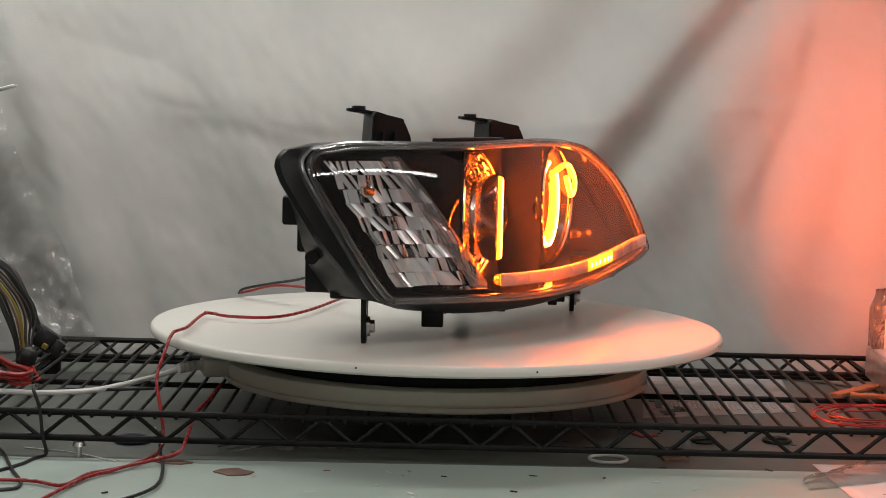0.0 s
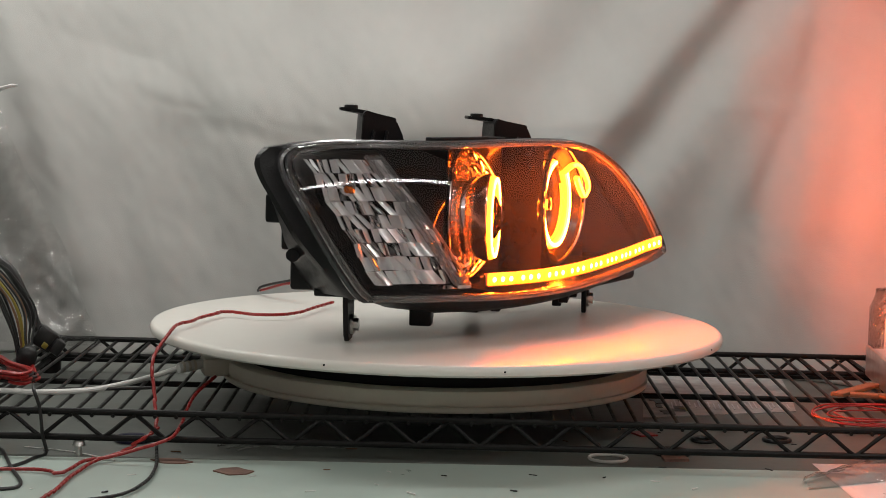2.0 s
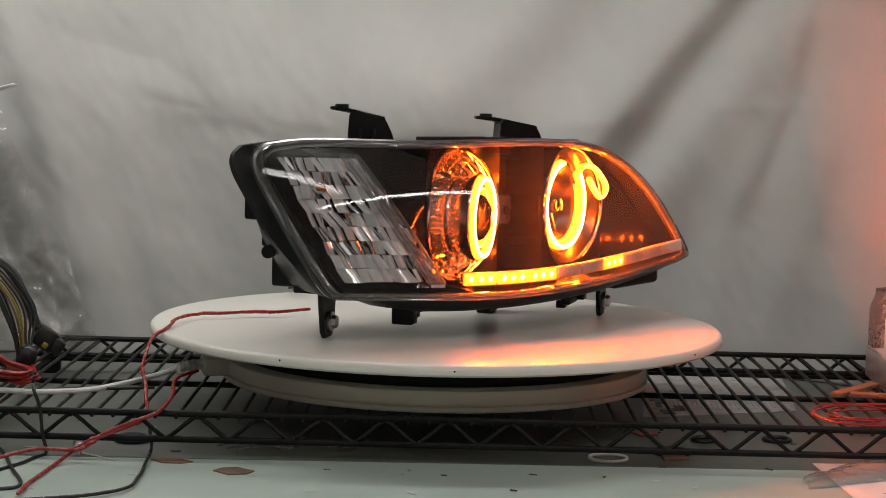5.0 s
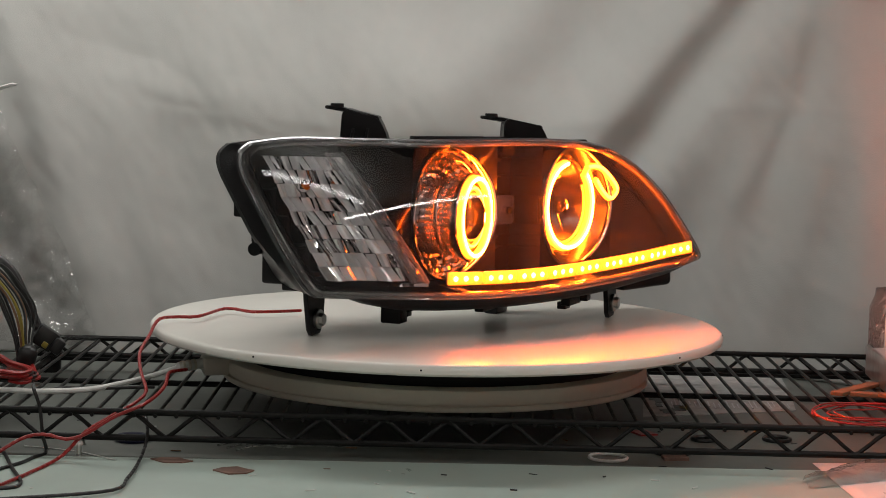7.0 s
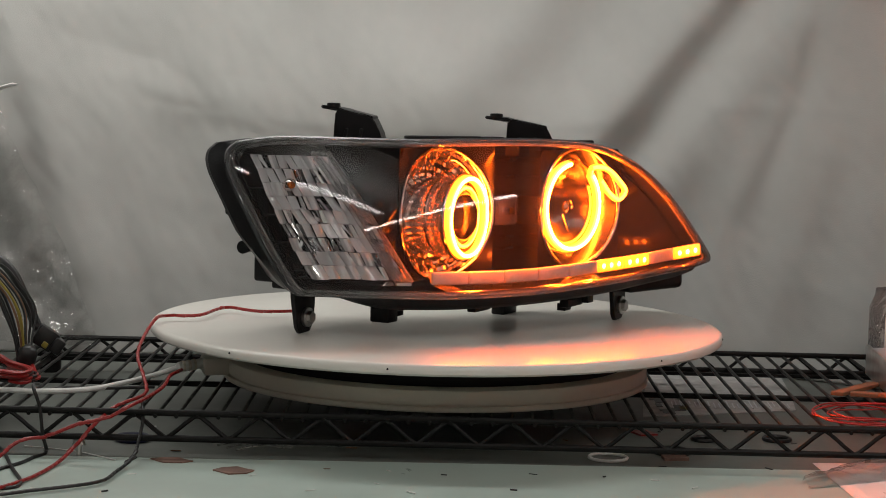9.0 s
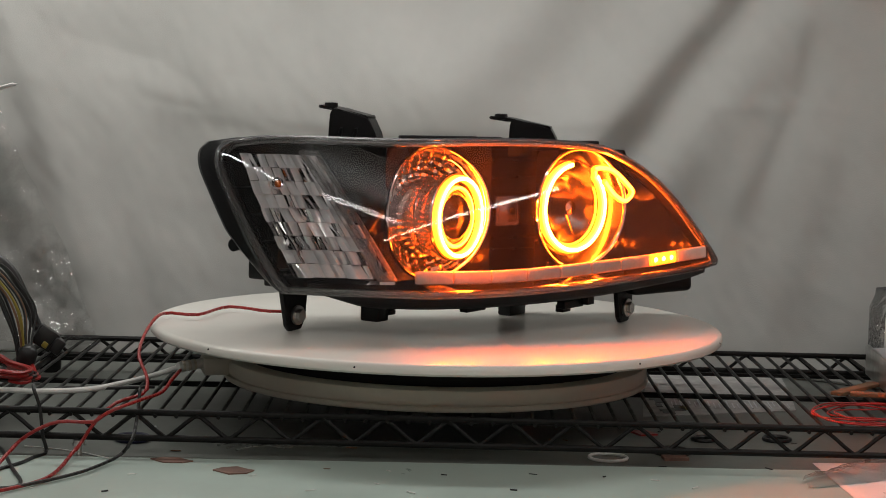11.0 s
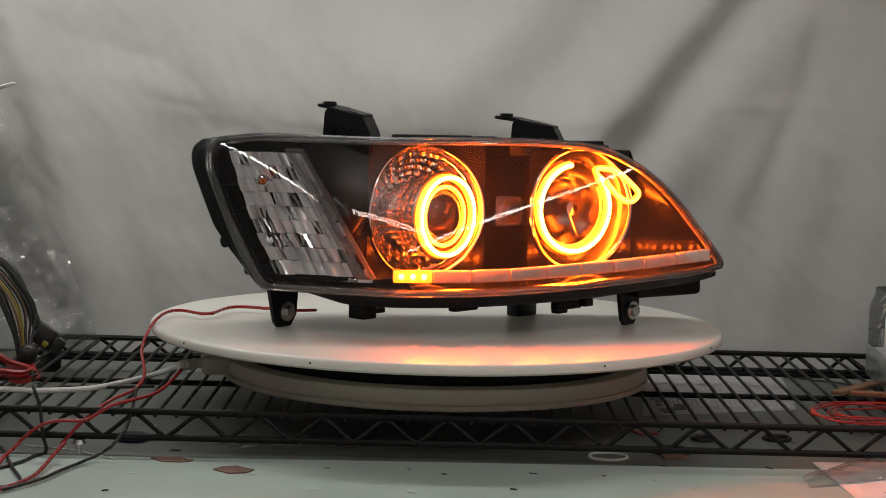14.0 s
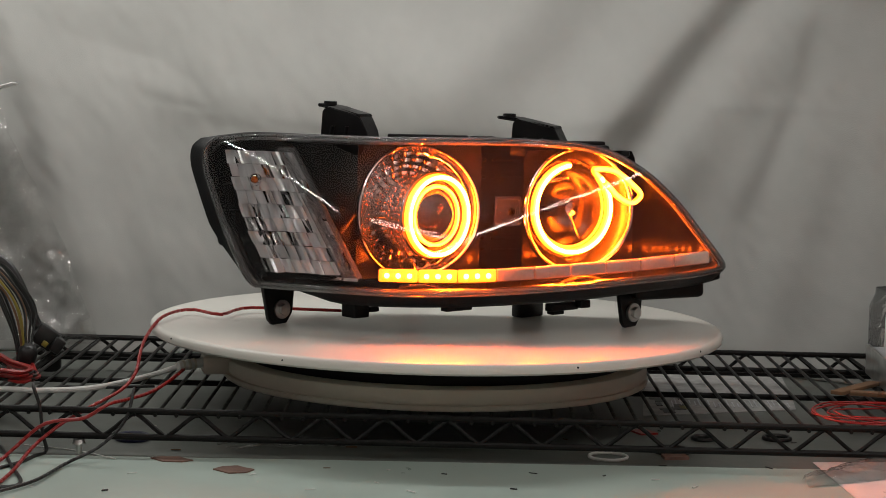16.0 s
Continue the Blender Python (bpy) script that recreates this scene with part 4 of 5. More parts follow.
WIRES = {
    "red_wire": (
        (0, "-0.105,0.167,0.004 -0.139,0.031,0.004 -0.172,-0.032,0.004 -0.219,-0.032,0.004 -0.243,-0.009,0.004 -0.248,-0.126,0.004 -0.257,-0.159,0.003 -0.261,-0.184,-0.013 -0.265,-0.207,-0.034 -0.258,-0.228,-0.058 -0.252,-0.247,-0.081 -0.255,-0.267,-0.095 -0.284,-0.334,-0.097 -0.303,-0.367,-0.097 -0.325,-0.468,-0.097"),
        (3, "-0.123,0.077,0.004 -0.168,-0.015,0.004 -0.209,-0.022,0.004 -0.239,0.005,0.004 -0.25,-0.089,0.004 -0.265,-0.122,0.004 -0.268,-0.156,-0.002 -0.276,-0.182,-0.02 -0.273,-0.205,-0.041 -0.264,-0.226,-0.064 -0.26,-0.246,-0.078 -0.275,-0.266,-0.083 -0.303,-0.285,-0.091 -0.323,-0.313,-0.097 -0.322,-0.46,-0.097"),
        (7, "-0.147,0.016,0.004 -0.193,-0.003,0.004 -0.225,0.019,0.004 -0.246,-0.05,0.004 -0.269,-0.059,0.004 -0.282,-0.084,0.004 -0.285,-0.126,-0.007 -0.289,-0.158,-0.019 -0.283,-0.186,-0.034 -0.274,-0.212,-0.047 -0.28,-0.238,-0.054 -0.297,-0.262,-0.062 -0.318,-0.285,-0.074 -0.341,-0.298,-0.097 -0.369,-0.42,-0.097"),
        (11.5, "-0.147,0.016,0.004 -0.176,0.005,0.004 -0.224,0.034,0.004 -0.248,-0.037,0.004 -0.279,-0.025,0.004 -0.287,-0.067,0.004 -0.292,-0.113,-0.009 -0.291,-0.147,-0.024 -0.278,-0.178,-0.04 -0.278,-0.206,-0.05 -0.299,-0.234,-0.055 -0.315,-0.26,-0.07 -0.329,-0.285,-0.093 -0.333,-0.377,-0.097 -0.365,-0.437,-0.097"),
        (16, "-0.104,0.017,0.004 -0.193,0.024,0.004 -0.212,0.005,0.004 -0.225,-0.039,0.004 -0.261,-0.004,0.004 -0.28,-0.063,0.004 -0.288,-0.11,-0.007 -0.29,-0.145,-0.019 -0.29,-0.176,-0.037 -0.299,-0.205,-0.049 -0.318,-0.233,-0.058 -0.344,-0.259,-0.072 -0.365,-0.285,-0.089 -0.368,-0.361,-0.097 -0.371,-0.441,-0.097"),
    ),
    "red_lead": (
        (0, "-0.212,-0.13,-0.051 -0.219,-0.17,-0.059 -0.228,-0.21,-0.068 -0.228,-0.25,-0.077 -0.231,-0.29,-0.088 -0.248,-0.29,-0.094 -0.285,-0.329,-0.097 -0.303,-0.351,-0.097 -0.316,-0.399,-0.097 -0.344,-0.384,-0.097 -0.378,-0.383,-0.097"),
        (3, "-0.223,-0.13,-0.042 -0.238,-0.17,-0.051 -0.24,-0.21,-0.061 -0.24,-0.25,-0.067 -0.245,-0.29,-0.07 -0.266,-0.29,-0.078 -0.297,-0.29,-0.089 -0.317,-0.29,-0.095 -0.332,-0.333,-0.097 -0.349,-0.321,-0.097 -0.391,-0.326,-0.097"),
        (7, "-0.247,-0.13,-0.039 -0.258,-0.17,-0.036 -0.256,-0.21,-0.041 -0.259,-0.25,-0.045 -0.266,-0.29,-0.047 -0.292,-0.29,-0.059 -0.317,-0.29,-0.075 -0.335,-0.29,-0.08 -0.353,-0.29,-0.076 -0.374,-0.29,-0.08 -0.402,-0.301,-0.097"),
        (11.5, "-0.253,-0.13,-0.04 -0.255,-0.17,-0.043 -0.26,-0.21,-0.049 -0.273,-0.25,-0.049 -0.289,-0.29,-0.05 -0.302,-0.29,-0.057 -0.312,-0.29,-0.064 -0.343,-0.29,-0.064 -0.366,-0.29,-0.074 -0.382,-0.29,-0.088 -0.385,-0.353,-0.097"),
        (16, "-0.25,-0.13,-0.04 -0.258,-0.17,-0.045 -0.271,-0.21,-0.05 -0.286,-0.25,-0.05 -0.297,-0.29,-0.048 -0.318,-0.29,-0.061 -0.343,-0.29,-0.064 -0.359,-0.29,-0.07 -0.377,-0.29,-0.086 -0.389,-0.303,-0.097 -0.392,-0.353,-0.097"),
    ),
    "black_wire": (
        (0, "-0.256,-0.24,-0.08 -0.252,-0.265,-0.093 -0.241,-0.324,-0.097 -0.237,-0.394,-0.097 -0.255,-0.444,-0.097 -0.282,-0.476,-0.097"),
        (3, "-0.262,-0.24,-0.081 -0.257,-0.265,-0.094 -0.251,-0.329,-0.097 -0.253,-0.387,-0.097 -0.269,-0.433,-0.097 -0.313,-0.462,-0.097"),
        (7, "-0.27,-0.24,-0.065 -0.264,-0.265,-0.079 -0.266,-0.29,-0.095 -0.265,-0.369,-0.097 -0.273,-0.422,-0.097 -0.359,-0.463,-0.097"),
        (11.5, "-0.276,-0.24,-0.041 -0.276,-0.265,-0.069 -0.277,-0.29,-0.08 -0.291,-0.29,-0.095 -0.319,-0.359,-0.097 -0.355,-0.418,-0.097"),
        (16, "-0.281,-0.24,-0.042 -0.285,-0.265,-0.067 -0.304,-0.29,-0.087 -0.328,-0.316,-0.097 -0.341,-0.393,-0.097 -0.366,-0.444,-0.097"),
    ),
}


chains = []


def wire_chain(name, count, radius, mat, label):
    """A bending wire of short rigid pieces, with their poses at each time."""
    ob = empty(name)
    tagged(ob, label, "wire")
    paths = [(t, smooth_path([[float(c) for c in w.split(",")] for w in text.split()], 10)) for t, text in WIRES[name]]
    poses = []
    longest = 0
    for t, path in paths:
        run = [0.0]
        for a, b in zip(path, path[1:]):
            run.append(run[-1] + (b - a).length)

        def place(d):
            return Vector([float(np.interp(d, run, [p[i] for p in path])) for i in range(3)])
        ms = []
        for k in range(count):
            a, b = place(run[-1] * k / count), place(run[-1] * (k + 1) / count)
            longest = max(longest, (b - a).length)
            ms.append(Matrix.Translation((a + b) / 2) @ (b - a).to_track_quat("X", "Z").to_matrix().to_4x4())
        poses.append((t, ms))
    h = longest * 0.5
    pts = [Vector((-h - radius * 0.8, 0, 0)), Vector((-h, 0, 0)), Vector((h, 0, 0)), Vector((h + radius * 0.8, 0, 0))]
    vs, fs = [], []
    n = 8
    for p, r in zip(pts, (radius * 0.5, radius, radius, radius * 0.5)):
        for k in range(n):
            c = 2 * math.pi * k / n
            vs.append((p.x, r * math.cos(c), r * math.sin(c)))
    for i in range(3):
        for k in range(n):
            fs.append((i * n + k, i * n + (k + 1) % n, (i + 1) * n + (k + 1) % n, (i + 1) * n + k))
    fs += [tuple(range(n - 1, -1, -1)), tuple(3 * n + k for k in range(n))]
    me = mesh_of("wire_piece", vs, fs)
    me.materials.append(mat)
    for k in range(count):
        o = new("wire_piece", me)
        o.parent = ob
        o.matrix_basis = poses[0][1][k]
        chains.append((o, [(t, ms[k]) for t, ms in poses]))


wire_chain("red_wire", 60, 0.0017, RED, "thin red wire trailing off the turntable plate")
wire_chain("red_lead", 42, 0.0017, RED, "thin red wire twisted beside the turntable base")
wire_chain("black_wire", 26, 0.0016, BLACK, "thin black wire lying on the worktable")


def cable(name, pts, r, mat, label, category="cable", per=8):
    vs, fs = sweep(smooth_path(pts, per), r, 10)
    return tagged(solid(name, vs, fs, mat), label, category)


def left_clutter():
    ob = cable("white_cable", ((-0.60, -0.165, -0.0577), (-0.424, -0.165, -0.0577), (-0.390, -0.170, -0.0577), (-0.343, -0.153, -0.0577), (-0.317, -0.116, -0.0577), (-0.291, -0.058, -0.0577), (-0.258, -0.076, -0.044)), 0.0028, WHITE, "white power cable lying on the wire shelf")
    bm = bmesh.new()
    rod(bm, (-0.262, -0.078, -0.045), (-0.236, -0.062, -0.042), 0.0052, 16)
    part("plug", bm, WHITE, ob)
    for k in range(3):
        bm = bmesh.new()
        a = Vector((-0.262, -0.078, -0.045)).lerp(Vector((-0.236, -0.062, -0.042)), 0.12 + 0.2 * k)
        rod(bm, a, a + Vector((0.002, 0.00125, 0.0002)), 0.0059, 16)
        part("strain_relief", bm, BASE, ob)
    cable("thin_black_cable", ((-0.50, -0.17, -0.0589), (-0.392, -0.159, -0.0589), (-0.368, -0.138, -0.0589), (-0.335, -0.137, -0.0589), (-0.28, -0.12, -0.0589)), 0.0016, BLACK, "thin black cable lying on the wire shelf")
    cable("hanging_black_wire", ((-0.385, -0.17, -0.05), (-0.372, -0.255, -0.038), (-0.364, -0.264, -0.056), (-0.361, -0.266, -0.080), (-0.358, -0.264, -0.0975), (-0.365, -0.284, -0.0985), (-0.373, -0.315, -0.0985), (-0.40, -0.37, -0.0985)), 0.0017, BLACK, "black wire hanging over the shelf edge onto the table")
    cable("crossing_black_wire", ((-0.43, -0.22, -0.0985), (-0.405, -0.245, -0.0985), (-0.375, -0.33, -0.0985), (-0.353, -0.393, -0.0985), (-0.365, -0.415, -0.0985), (-0.42, -0.418, -0.0985)), 0.0017, BLACK, "black wire crossing on the worktable")
    # wiring harness on the shelf
    h = empty("wiring_harness", pose(0, 0, 0))
    tagged(h, "tangled car wiring harness with black plug lying on the shelf", "harness")
    pts = smooth_path(((-0.52, -0.02, -0.02), (-0.50, -0.04, 0.075), (-0.457, -0.05, 0.060), (-0.439, -0.05, 0.046), (-0.424, -0.05, 0.017), (-0.413, -0.05, -0.009), (-0.404, -0.05, -0.020)), 10)
    vs, fs = sweep(pts, 0.0056, 10)
    solid("sleeve", vs, fs, BLACK, h)
    bm = bmesh.new()
    block(bm, (0.024, 0.020, 0.022), Matrix.Translation((-0.404, -0.05, -0.022)) @ pose(0, 0, 0, 0, 35, 15), 0.003)
    block(bm, (0.012, 0.024, 0.016), Matrix.Translation((-0.392, -0.05, -0.030)) @ pose(0, 0, 0, 0, 35, 15), 0.002)
    plug = part("connector", bm, BLACK, h)
    bm = bmesh.new()
    block(bm, (0.006, 0.004, 0.006), Matrix.Translation((-0.402, -0.0615, -0.028)) @ pose(0, 0, 0, 0, 35, 15), 0.001)
    part("locking_tab", bm, YELLOW, plug)
    rnd = random.Random(11)
    for k in range(14):
        dx, dy = rnd.uniform(-0.014, 0.014), rnd.uniform(-0.02, 0.02)
        p = [Vector((-0.52 + dx, -0.09 + dy, 0.05)), Vector((-0.462 + dx * 0.6, -0.08 + dy, 0.05 + dx * 0.5)), Vector((-0.438 + dx * 0.9, -0.08 + dy, 0.032)), Vector((-0.425 + dx, -0.08 + dy, 0.008)),
             Vector((-0.420 + dx * 0.6, -0.085 + dy * 0.6, -0.016)), Vector((-0.418 + dx * 0.4, -0.09 + dy * 0.4, -0.035))]
        vs, fs = sweep(smooth_path(p, 6), 0.0012, 6)
        solid("strand", vs, fs, (YELLOW, BLACK, BLACK, BLACK, CARD, BLACK, BLUE)[k % 7], h)
    bm = bmesh.new()
    block(bm, (0.020, 0.022, 0.026), Matrix.Translation((-0.414, -0.092, -0.036)) @ pose(0, 0, 0, 8, 14, 20), 0.009, 3)
    part("taped_joint", bm, BLACK, h)
    for k in range(10):
        a, b, z = rnd.uniform(-0.012, 0.012), rnd.uniform(-0.02, 0.02), -0.050 + 0.0034 * (k % 4)
        p = [(-0.52, -0.11 + b, z), (-0.456, -0.07 + b, z + 0.004), (-0.425, -0.105 + a, z), (-0.398 + a * 0.4, -0.14 + a, z), (-0.403, -0.168 + a, z), (-0.44, -0.15 + b * 0.5, z), (-0.52, -0.16 + b, z)]
        vs, fs = sweep(smooth_path(p, 6), 0.0017, 6)
        solid("strand", vs, fs, (RED, RED, BLACK)[k % 3], h)
    vs, fs = sweep(smooth_path(((-0.421, -0.06, -0.034), (-0.410, -0.09, -0.042), (-0.397, -0.128, -0.051), (-0.404, -0.15, -0.051)), 6), 0.0024, 8)
    solid("strand", vs, fs, RED, h)
    # crinkled clear film hanging beside the cloth
    def sheet(u, v):
        x = -0.72 + u * (0.212 + 0.125 * (1 - v))
        z = -0.060 + 0.285 * v
        y = 0.17 + 0.03 * noise.noise(Vector((x * 14, z * 9, 0))) + 0.012 * noise.noise(Vector((x * 45, z * 30, 3))) + 0.006 * noise.noise(Vector((x * 110, z * 80, 5)))
        return Vector((x, y, z))
    vs, fs = grid(130, 130, sheet)
    ob = solid("clear_film_sheet", vs, fs, FILM)
    tagged(ob, "crinkled clear plastic film standing on the shelf", "plastic film")
    # white carton beside the cloth, its flap sticking out
    ob = empty("white_carton", pose(-0.60, 0.262, TABLE))
    tagged(ob, "white carton standing on the worktable with open flap", "box")
    bm = bmesh.new()
    block(bm, (0.13, 0.07, 0.326), pose(0, 0, 0.163), 0.002)
    part("body", bm, PAPER, ob)
    bm = bmesh.new()
    vsf = [bm.verts.new(q) for q in ((0.064, -0.034, 0.326), (0.098, -0.034, 0.336), (0.090, 0.030, 0.334), (0.064, 0.034, 0.326))]
    bm.faces.new(vsf)
    thicken(part("flap", bm, PAPER, ob), 0.0015)


left_clutter()


def right_clutter():
    ob = empty("power_supply", pose(0.529, 0.005, SHELF, 0, 0, -3))
    tagged(ob, "grey metal power supply box on the wire shelf", "power supply")
    bm = bmesh.new()
    block(bm, (0.105, 0.16, 0.028), pose(0, 0, 0.016), 0.0015)
    part("case", bm, GREY, ob)
    bm = bmesh.new()
    block(bm, (0.004, 0.164, 0.033), pose(-0.056, 0, 0.0165), 0.001)
    part("side_plate", bm, STEEL, ob)
    bm = bmesh.new()
    block(bm, (0.050, 0.004, 0.018), pose(0.0, -0.082, 0.014), 0.001)
    part("terminal_block", bm, BLACK, ob)
    # jar of clear plastic behind it
    ob = empty("plastic_jar", pose(0.522, 0.135, SHELF))
    tagged(ob, "hazy clear plastic jar with dark lid ring", "jar")
    vs, fs = lathe([(0.0, 0.001), (0.030, 0.001), (0.034, 0.006), (0.034, 0.070), (0.028, 0.084), (0.028, 0.090)], 32)
    solid("body", vs, fs, FILM, ob)
    bm = bmesh.new()
    block(bm, (0.040, 0.003, 0.045), pose(-0.004, -0.034, 0.040), 0.001)
    part("label_sheet", bm, PAPER, ob)
    bm = bmesh.new()
    bmesh.ops.create_cone(bm, cap_ends=True, segments=24, radius1=0.012, radius2=0.012, depth=0.012, matrix=pose(-0.006, -0.036, 0.070, 90, 0, 0))
    part("cap", bm, BLACK, ob)
    # cut card strips
    for k, (x, y, a, w) in enumerate(((0.440, -0.03, 52, 0.09), (0.470, -0.100, -14, 0.10), (0.482, -0.108, 24, 0.08))):
        bm = bmesh.new()
        block(bm, (w, 0.014, 0.004), pose(x, y, SHELF + 0.0025 + 0.0045 * k, 0, 0, a), 0.0008)
        tagged(part("card_strip", bm, CARD), "brown strip of cut card on the shelf", "card", "card strips")
    # coil of red wire
    pts = []
    rnd = random.Random(5)
    for k in range(76):
        a = k * 0.42
        r = 0.045 + 0.012 * math.sin(k * 0.31) + rnd.uniform(-0.002, 0.002)
        pts.append(Vector((0.428 + 1.15 * r * math.cos(a), -0.185 + 1.0 * r * math.sin(a), SHELF + 0.0016 + 0.0035 * (0.5 + 0.5 * math.sin(k * 0.7)))))
    cable("wire_coil", pts, 0.0008, RED, "loose coil of thin red wire on the shelf", "wire", 3)
    # papers on the table under the shelf
    for name, cs in (("paper_sheet", ((0.2585, 0.30), (0.42, 0.305), (0.408, 0.150), (0.238, 0.150))), ("paper_sheet", ((0.236, 0.138), (0.406, 0.146), (0.396, 0.064), (0.30, 0.03), (0.222, 0.002)))):
        bm = bmesh.new()
        a = [bm.verts.new((x, y, TABLE + 0.0012)) for x, y in cs]
        b = [bm.verts.new((x, y, TABLE + 0.0003)) for x, y in cs]
        bm.faces.new(a), bm.faces.new(b[::-1])
        for i in range(len(cs)):
            j = (i + 1) % len(cs)
            bm.faces.new((a[i], b[i], b[j], a[j]))
        ob = tagged(part(name, bm, PRINT, None, "", False), "white printed paper lying under the wire shelf", "paper", "papers under the shelf")
    for k in range(9):
        bm = bmesh.new()
        block(bm, (rnd.uniform(0.006, 0.016), rnd.uniform(0.008, 0.02), 0.0004), pose(0.245 + 0.05 * rnd.random(), 0.03 + 0.09 * rnd.random(), TABLE + 0.0016))
        part("printed_bar", bm, YELLOW if k == 3 else BLACK, ob)
    for k in range(26):
        bm = bmesh.new()
        block(bm, (0.0016, rnd.uniform(0.02, 0.05), 0.0004), pose(0.262 + 0.0052 * k, 0.085 + rnd.uniform(-0.012, 0.012), TABLE + 0.0016, 0, 0, -3))
        part("printed_bar", bm, GREY, ob)
    # clear bag and paper at the front
    def bag(u, v):
        x = 0.335 + 0.24 * u
        y = -0.318 + 0.19 * u + (v - 0.5) * (0.03 + 0.16 * u)
        z = TABLE + 0.001 + 0.030 * math.sin(math.pi * v) * (0.25 + 0.75 * u) + 0.004 * noise.noise(Vector((x * 60, y * 60, 1)))
        return Vector((x, y, max(z, TABLE + 0.001)))
    vs, fs = grid(40, 24, bag)
    tagged(solid("clear_bag", vs, fs, FILM), "clear plastic bag lying on the worktable", "plastic bag")
    vs, fs = grid(10, 10, lambda u, v: Vector((0.372 + 0.16 * u - 0.012 * v, -0.43 + 0.21 * v, TABLE + 0.0006 + 0.010 * u * u * v)))
    ob = solid("white_sheet", vs, fs, PAPER)
    tagged(thicken(ob, 0.0004, 1.0), "white paper sheet with curled corner on the worktable", "paper")


right_clutter()


def litter():
    """Clippings and scraps on the table."""
    def scrap(name, mat, outline, x, y, a, label, category, h=0.0012):
        bm = bmesh.new()
        m = pose(x, y, TABLE, 0, 0, a)
        t = [bm.verts.new(m @ Vector((p, q, h))) for p, q in outline]
        b = [bm.verts.new(m @ Vector((p, q, 0.0001))) for p, q in outline]
        bm.faces.new(t), bm.faces.new(b[::-1])
        for i in range(len(outline)):
            j = (i + 1) % len(outline)
            bm.faces.new((t[i], b[i], b[j], t[j]))
        return tagged(part(name, bm, mat), label, category)
    leaf = [(-0.019, 0.002), (-0.010, 0.012), (0.004, 0.015), (0.010, 0.006), (0.018, -0.002), (0.010, -0.014), (-0.006, -0.016)]
    scrap("brown_scrap", ADHESIVE, leaf, -0.178, -0.316, 10, "brown scrap of residue on the worktable", "scrap")
    scrap("brown_scrap", ADHESIVE, [(p * 1.1, q * 0.7) for p, q in leaf], -0.239, -0.278, -5, "brown scrap of residue on the worktable", "scrap")
    scrap("red_scrap", ADHESIVE, [(-0.012, -0.008), (0.012, -0.009), (0.013, 0.006), (-0.010, 0.009)], 0.2295, -0.215, 12, "dull red scrap of tape on the worktable", "scrap", 0.003)
    scrap("red_scrap", RED, [(-0.009, -0.012), (0.010, -0.012), (0.008, 0.012), (-0.010, 0.010)], 0.213, -0.09, 22, "dull red scrap of tape on the worktable", "scrap", 0.002)
    rnd = random.Random(21)
    for k in range(34):
        x, y = rnd.uniform(-0.42, 0.42), rnd.uniform(-0.43, -0.20) if k % 3 else rnd.uniform(-0.42, -0.30)
        if k % 4 == 0:
            y = rnd.uniform(-0.24, -0.05)
        bm = bmesh.new()
        n = rnd.uniform(0.003, 0.011)
        rod(bm, (-n / 2, 0, 0.0010), (n / 2, rnd.uniform(-0.002, 0.002), 0.0010), rnd.uniform(0.0004, 0.0008), 6)
        mat = (WHITE, BLACK, BLACK, WHITE, CARD)[k % 5]
        o = part("wire_clipping", bm, mat)
        o.matrix_world = pose(x, y, TABLE, 0, 0, rnd.uniform(-50, 50))
        tagged(o, ("white", "black", "black", "white", "brown")[k % 5] + " wire clipping on the worktable", "clipping", "clippings on the worktable")
    # a clear ring, a dark coil and a tape roll near the shelf edge
    for name, x, y, r, t, mat, lab, cat in (("clear_ring", 0.166, -0.221, 0.018, 0.0016, WHITE, "pale plastic ring on the worktable", "ring"), ("black_coil", 0.230, -0.190, 0.016, 0.0026, BLACK, "coil of black cable on the worktable", "coil"),
                                            ("tape_roll", -0.290, -0.190, 0.015, 0.003, BLUE, "dark blue tape roll under the shelf edge", "tape"), ("black_coil", 0.270, -0.12, 0.011, 0.0022, BLACK, "coil of black cable on the worktable", "coil"),
                                            ("black_coil", 0.345, -0.11, 0.013, 0.0022, BLACK, "coil of black cable on the worktable", "coil")):
        pts = [Vector((x + r * math.cos(a * 0.262), y + r * math.sin(a * 0.262), TABLE + t)) for a in range(24)]
        vs, fs = sweep(pts, t, 8, True)
        tagged(solid(name, vs, fs, mat), lab, cat)
    # screw and twisted clear strip by the shelf edge
    bm = bmesh.new()
    bmesh.ops.create_cone(bm, cap_ends=True, segments=16, radius1=0.0065, radius2=0.005, depth=0.004, matrix=pose(0, 0, 0.012))
    rod(bm, (0, 0, 0.0), (0, 0, 0.012), 0.003, 10)
    o = part("loose_screw", bm, STEEL)
    o.matrix_world = pose(-0.328, -0.262, TABLE)
    tagged(o, "small zinc screw standing on the worktable", "screw")
    for k in range(3):
        p = [(-0.205 + 0.01 * k, -0.215 - 0.012 * k, TABLE + 0.003), (-0.17, -0.200 - 0.016 * k, TABLE + 0.006), (-0.14, -0.228 + 0.012 * k, TABLE + 0.004), (-0.12 + 0.012 * k, -0.208 - 0.01 * k, TABLE + 0.007), (-0.085, -0.205, TABLE + 0.003)]
        cable("clear_strip", p, 0.0009, FILM, "twisted strip of clear plastic on the worktable", "strip")
    cable("white_thread", ((-0.385, -0.232, TABLE + 0.001), (-0.335, -0.25, TABLE + 0.001), (-0.29, -0.285, TABLE + 0.001)), 0.0006, WHITE, "thin white thread on the worktable", "thread")


litter()


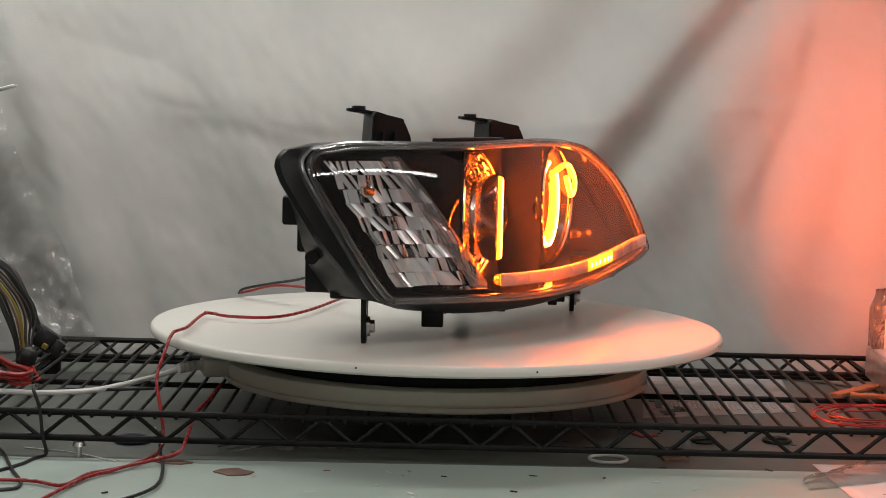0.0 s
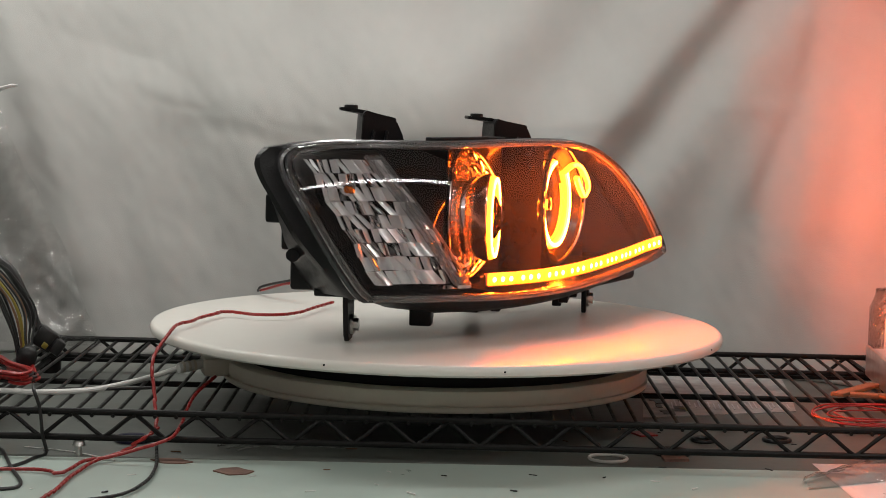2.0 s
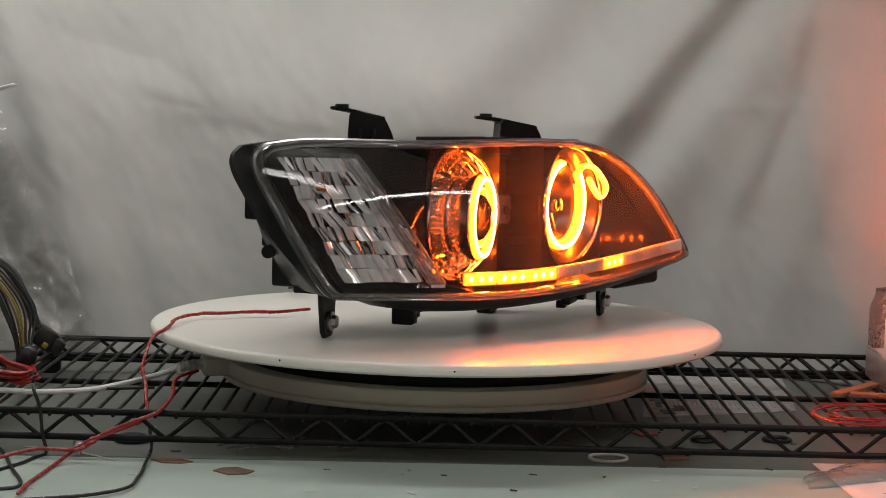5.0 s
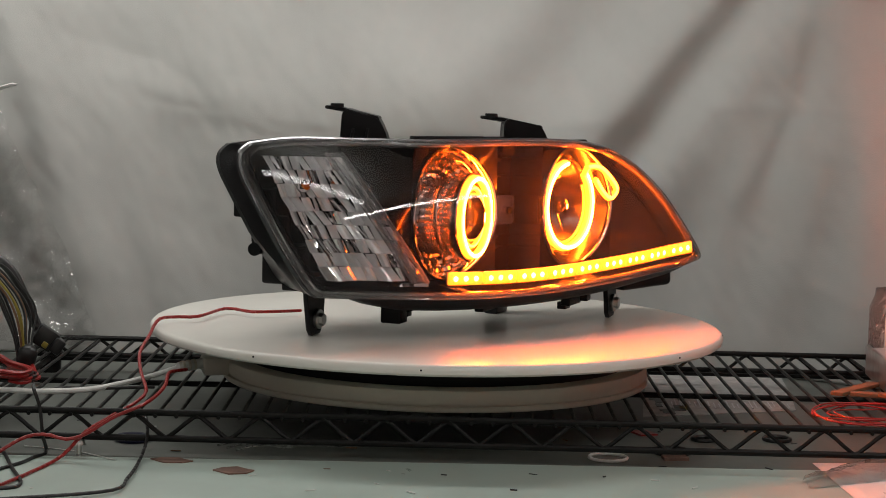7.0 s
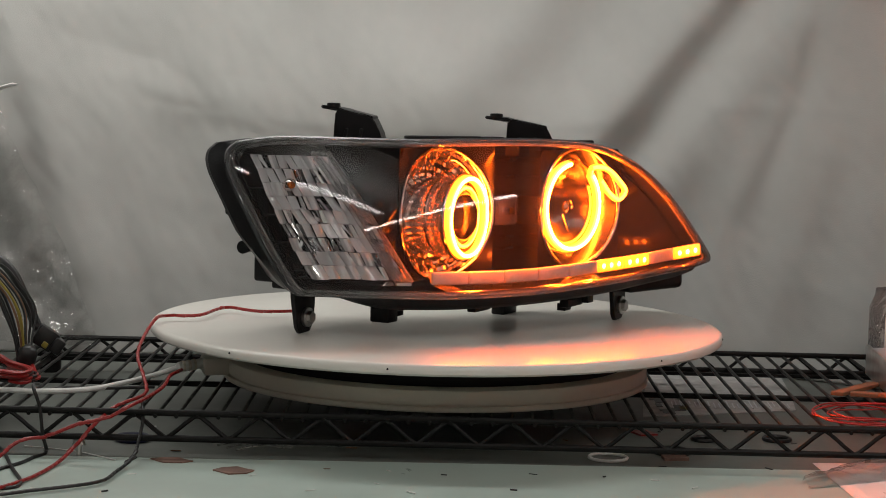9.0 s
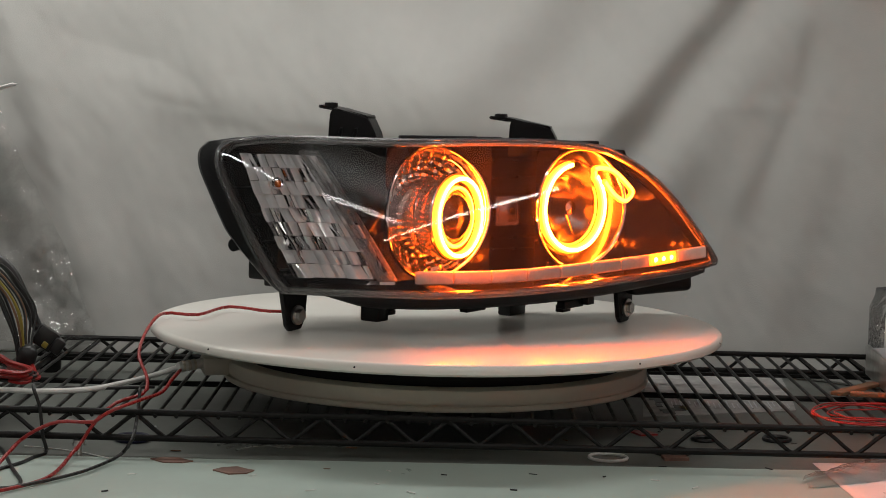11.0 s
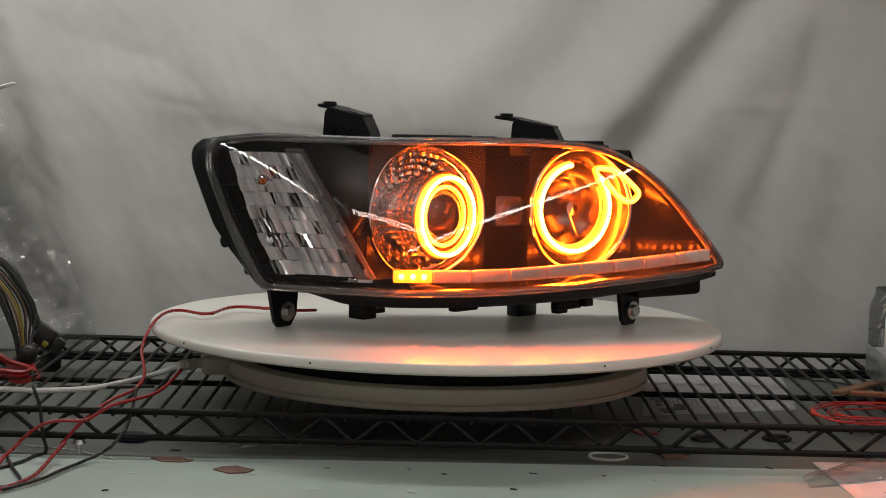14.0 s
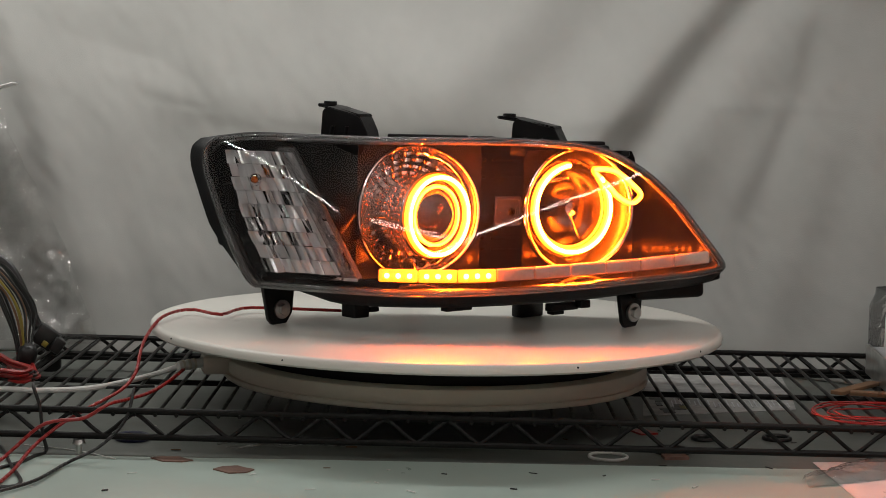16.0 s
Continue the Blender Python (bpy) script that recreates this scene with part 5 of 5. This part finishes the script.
# ---- what moves ----
# lit segments of the strip by tenths of a second, counted from the marker's end
LIT = """0:45 1:2 2:- 4:8 5:67 6:5 7:23 8:0 9:- 14:8 15:78 16:678 17:45678 18:345678 19:012345678 22:01234567 23:0123456 24:012345
25:01234 26:0123 27:01 28:- 32:67 33:56 34:34 35:0 38:08 39:067 40:045 41:03 42:01 44:018 45:016 46:013 47:012 49:0128 50:0125
51:0123 53:01238 54:01235 55:01234 57:0123478 58:012345 60:01234578 61:0123456 64:01234568 65:01234567 70:012345678 76:02345678
77:01345678 78:345678 79:1245678 80:45678 81:25678 82:05678 83:4678 84:23678 85:0678 86:5678 87:378 88:1278 89:078 90:568 91:348
92:18 93:08 94:68 95:5 96:3 97:1 98:0 99:- 110:7 111:6 112:4 113:23 114:01 115:- 117:7 118:56 119:4 120:12 121:0 122:- 127:78 128:678
129:45678 130:345678 131:2345678 132:012345678 135:01234567 136:0123456 137:01234 138:0123 139:012 140:0 141:- 145:67 146:5 147:23
148:0 151:08 152:06 153:04 154:013 155:01 157:018 158:016 159:0145 160:012"""
SPIN = ((0, 46.15), (1, 43.2), (2, 40.26), (3, 37.33), (4, 34.35), (6.5, 27.1), (8, 22.68), (9, 19.78), (11.5, 12.5), (13, 8.5), (14, 5.62), (15, 2.8), (16, 0.0))


def strip_rows(k, home):
    """Each segment rolls its lit side to the front in a tenth of a second."""
    rows, a, lit = [], 180.0, False
    start = True
    for word in LIT.split():
        t, which = word.split(":")
        t, on = int(t) / 10, str(k) in which
        if start:
            a = 0.0 if on else 180.0
            rows.append((0, home @ pose(0, 0, 0, a)))
            lit, start = on, False
        elif on != lit:
            for j in range(4):
                rows.append((t - (3 - j) / FPS, home @ pose(0, 0, 0, a + 60 * j)))
            a, lit = a + 180, on
    if rows[-1][0] < 16:
        rows.append((16, home @ pose(0, 0, 0, a)))
    return rows


def motions():
    turn = [(t, pose(0, 0, 0, 0, 0, a)) for t, a in SPIN]  # both turn about the plate's axis
    walk(headlamp, turn)
    walk(plate, turn)
    for k, (o, home) in enumerate(segments):
        walk(o, strip_rows(k, home))
    for o, rows in chains:
        walk(o, rows)


motions()
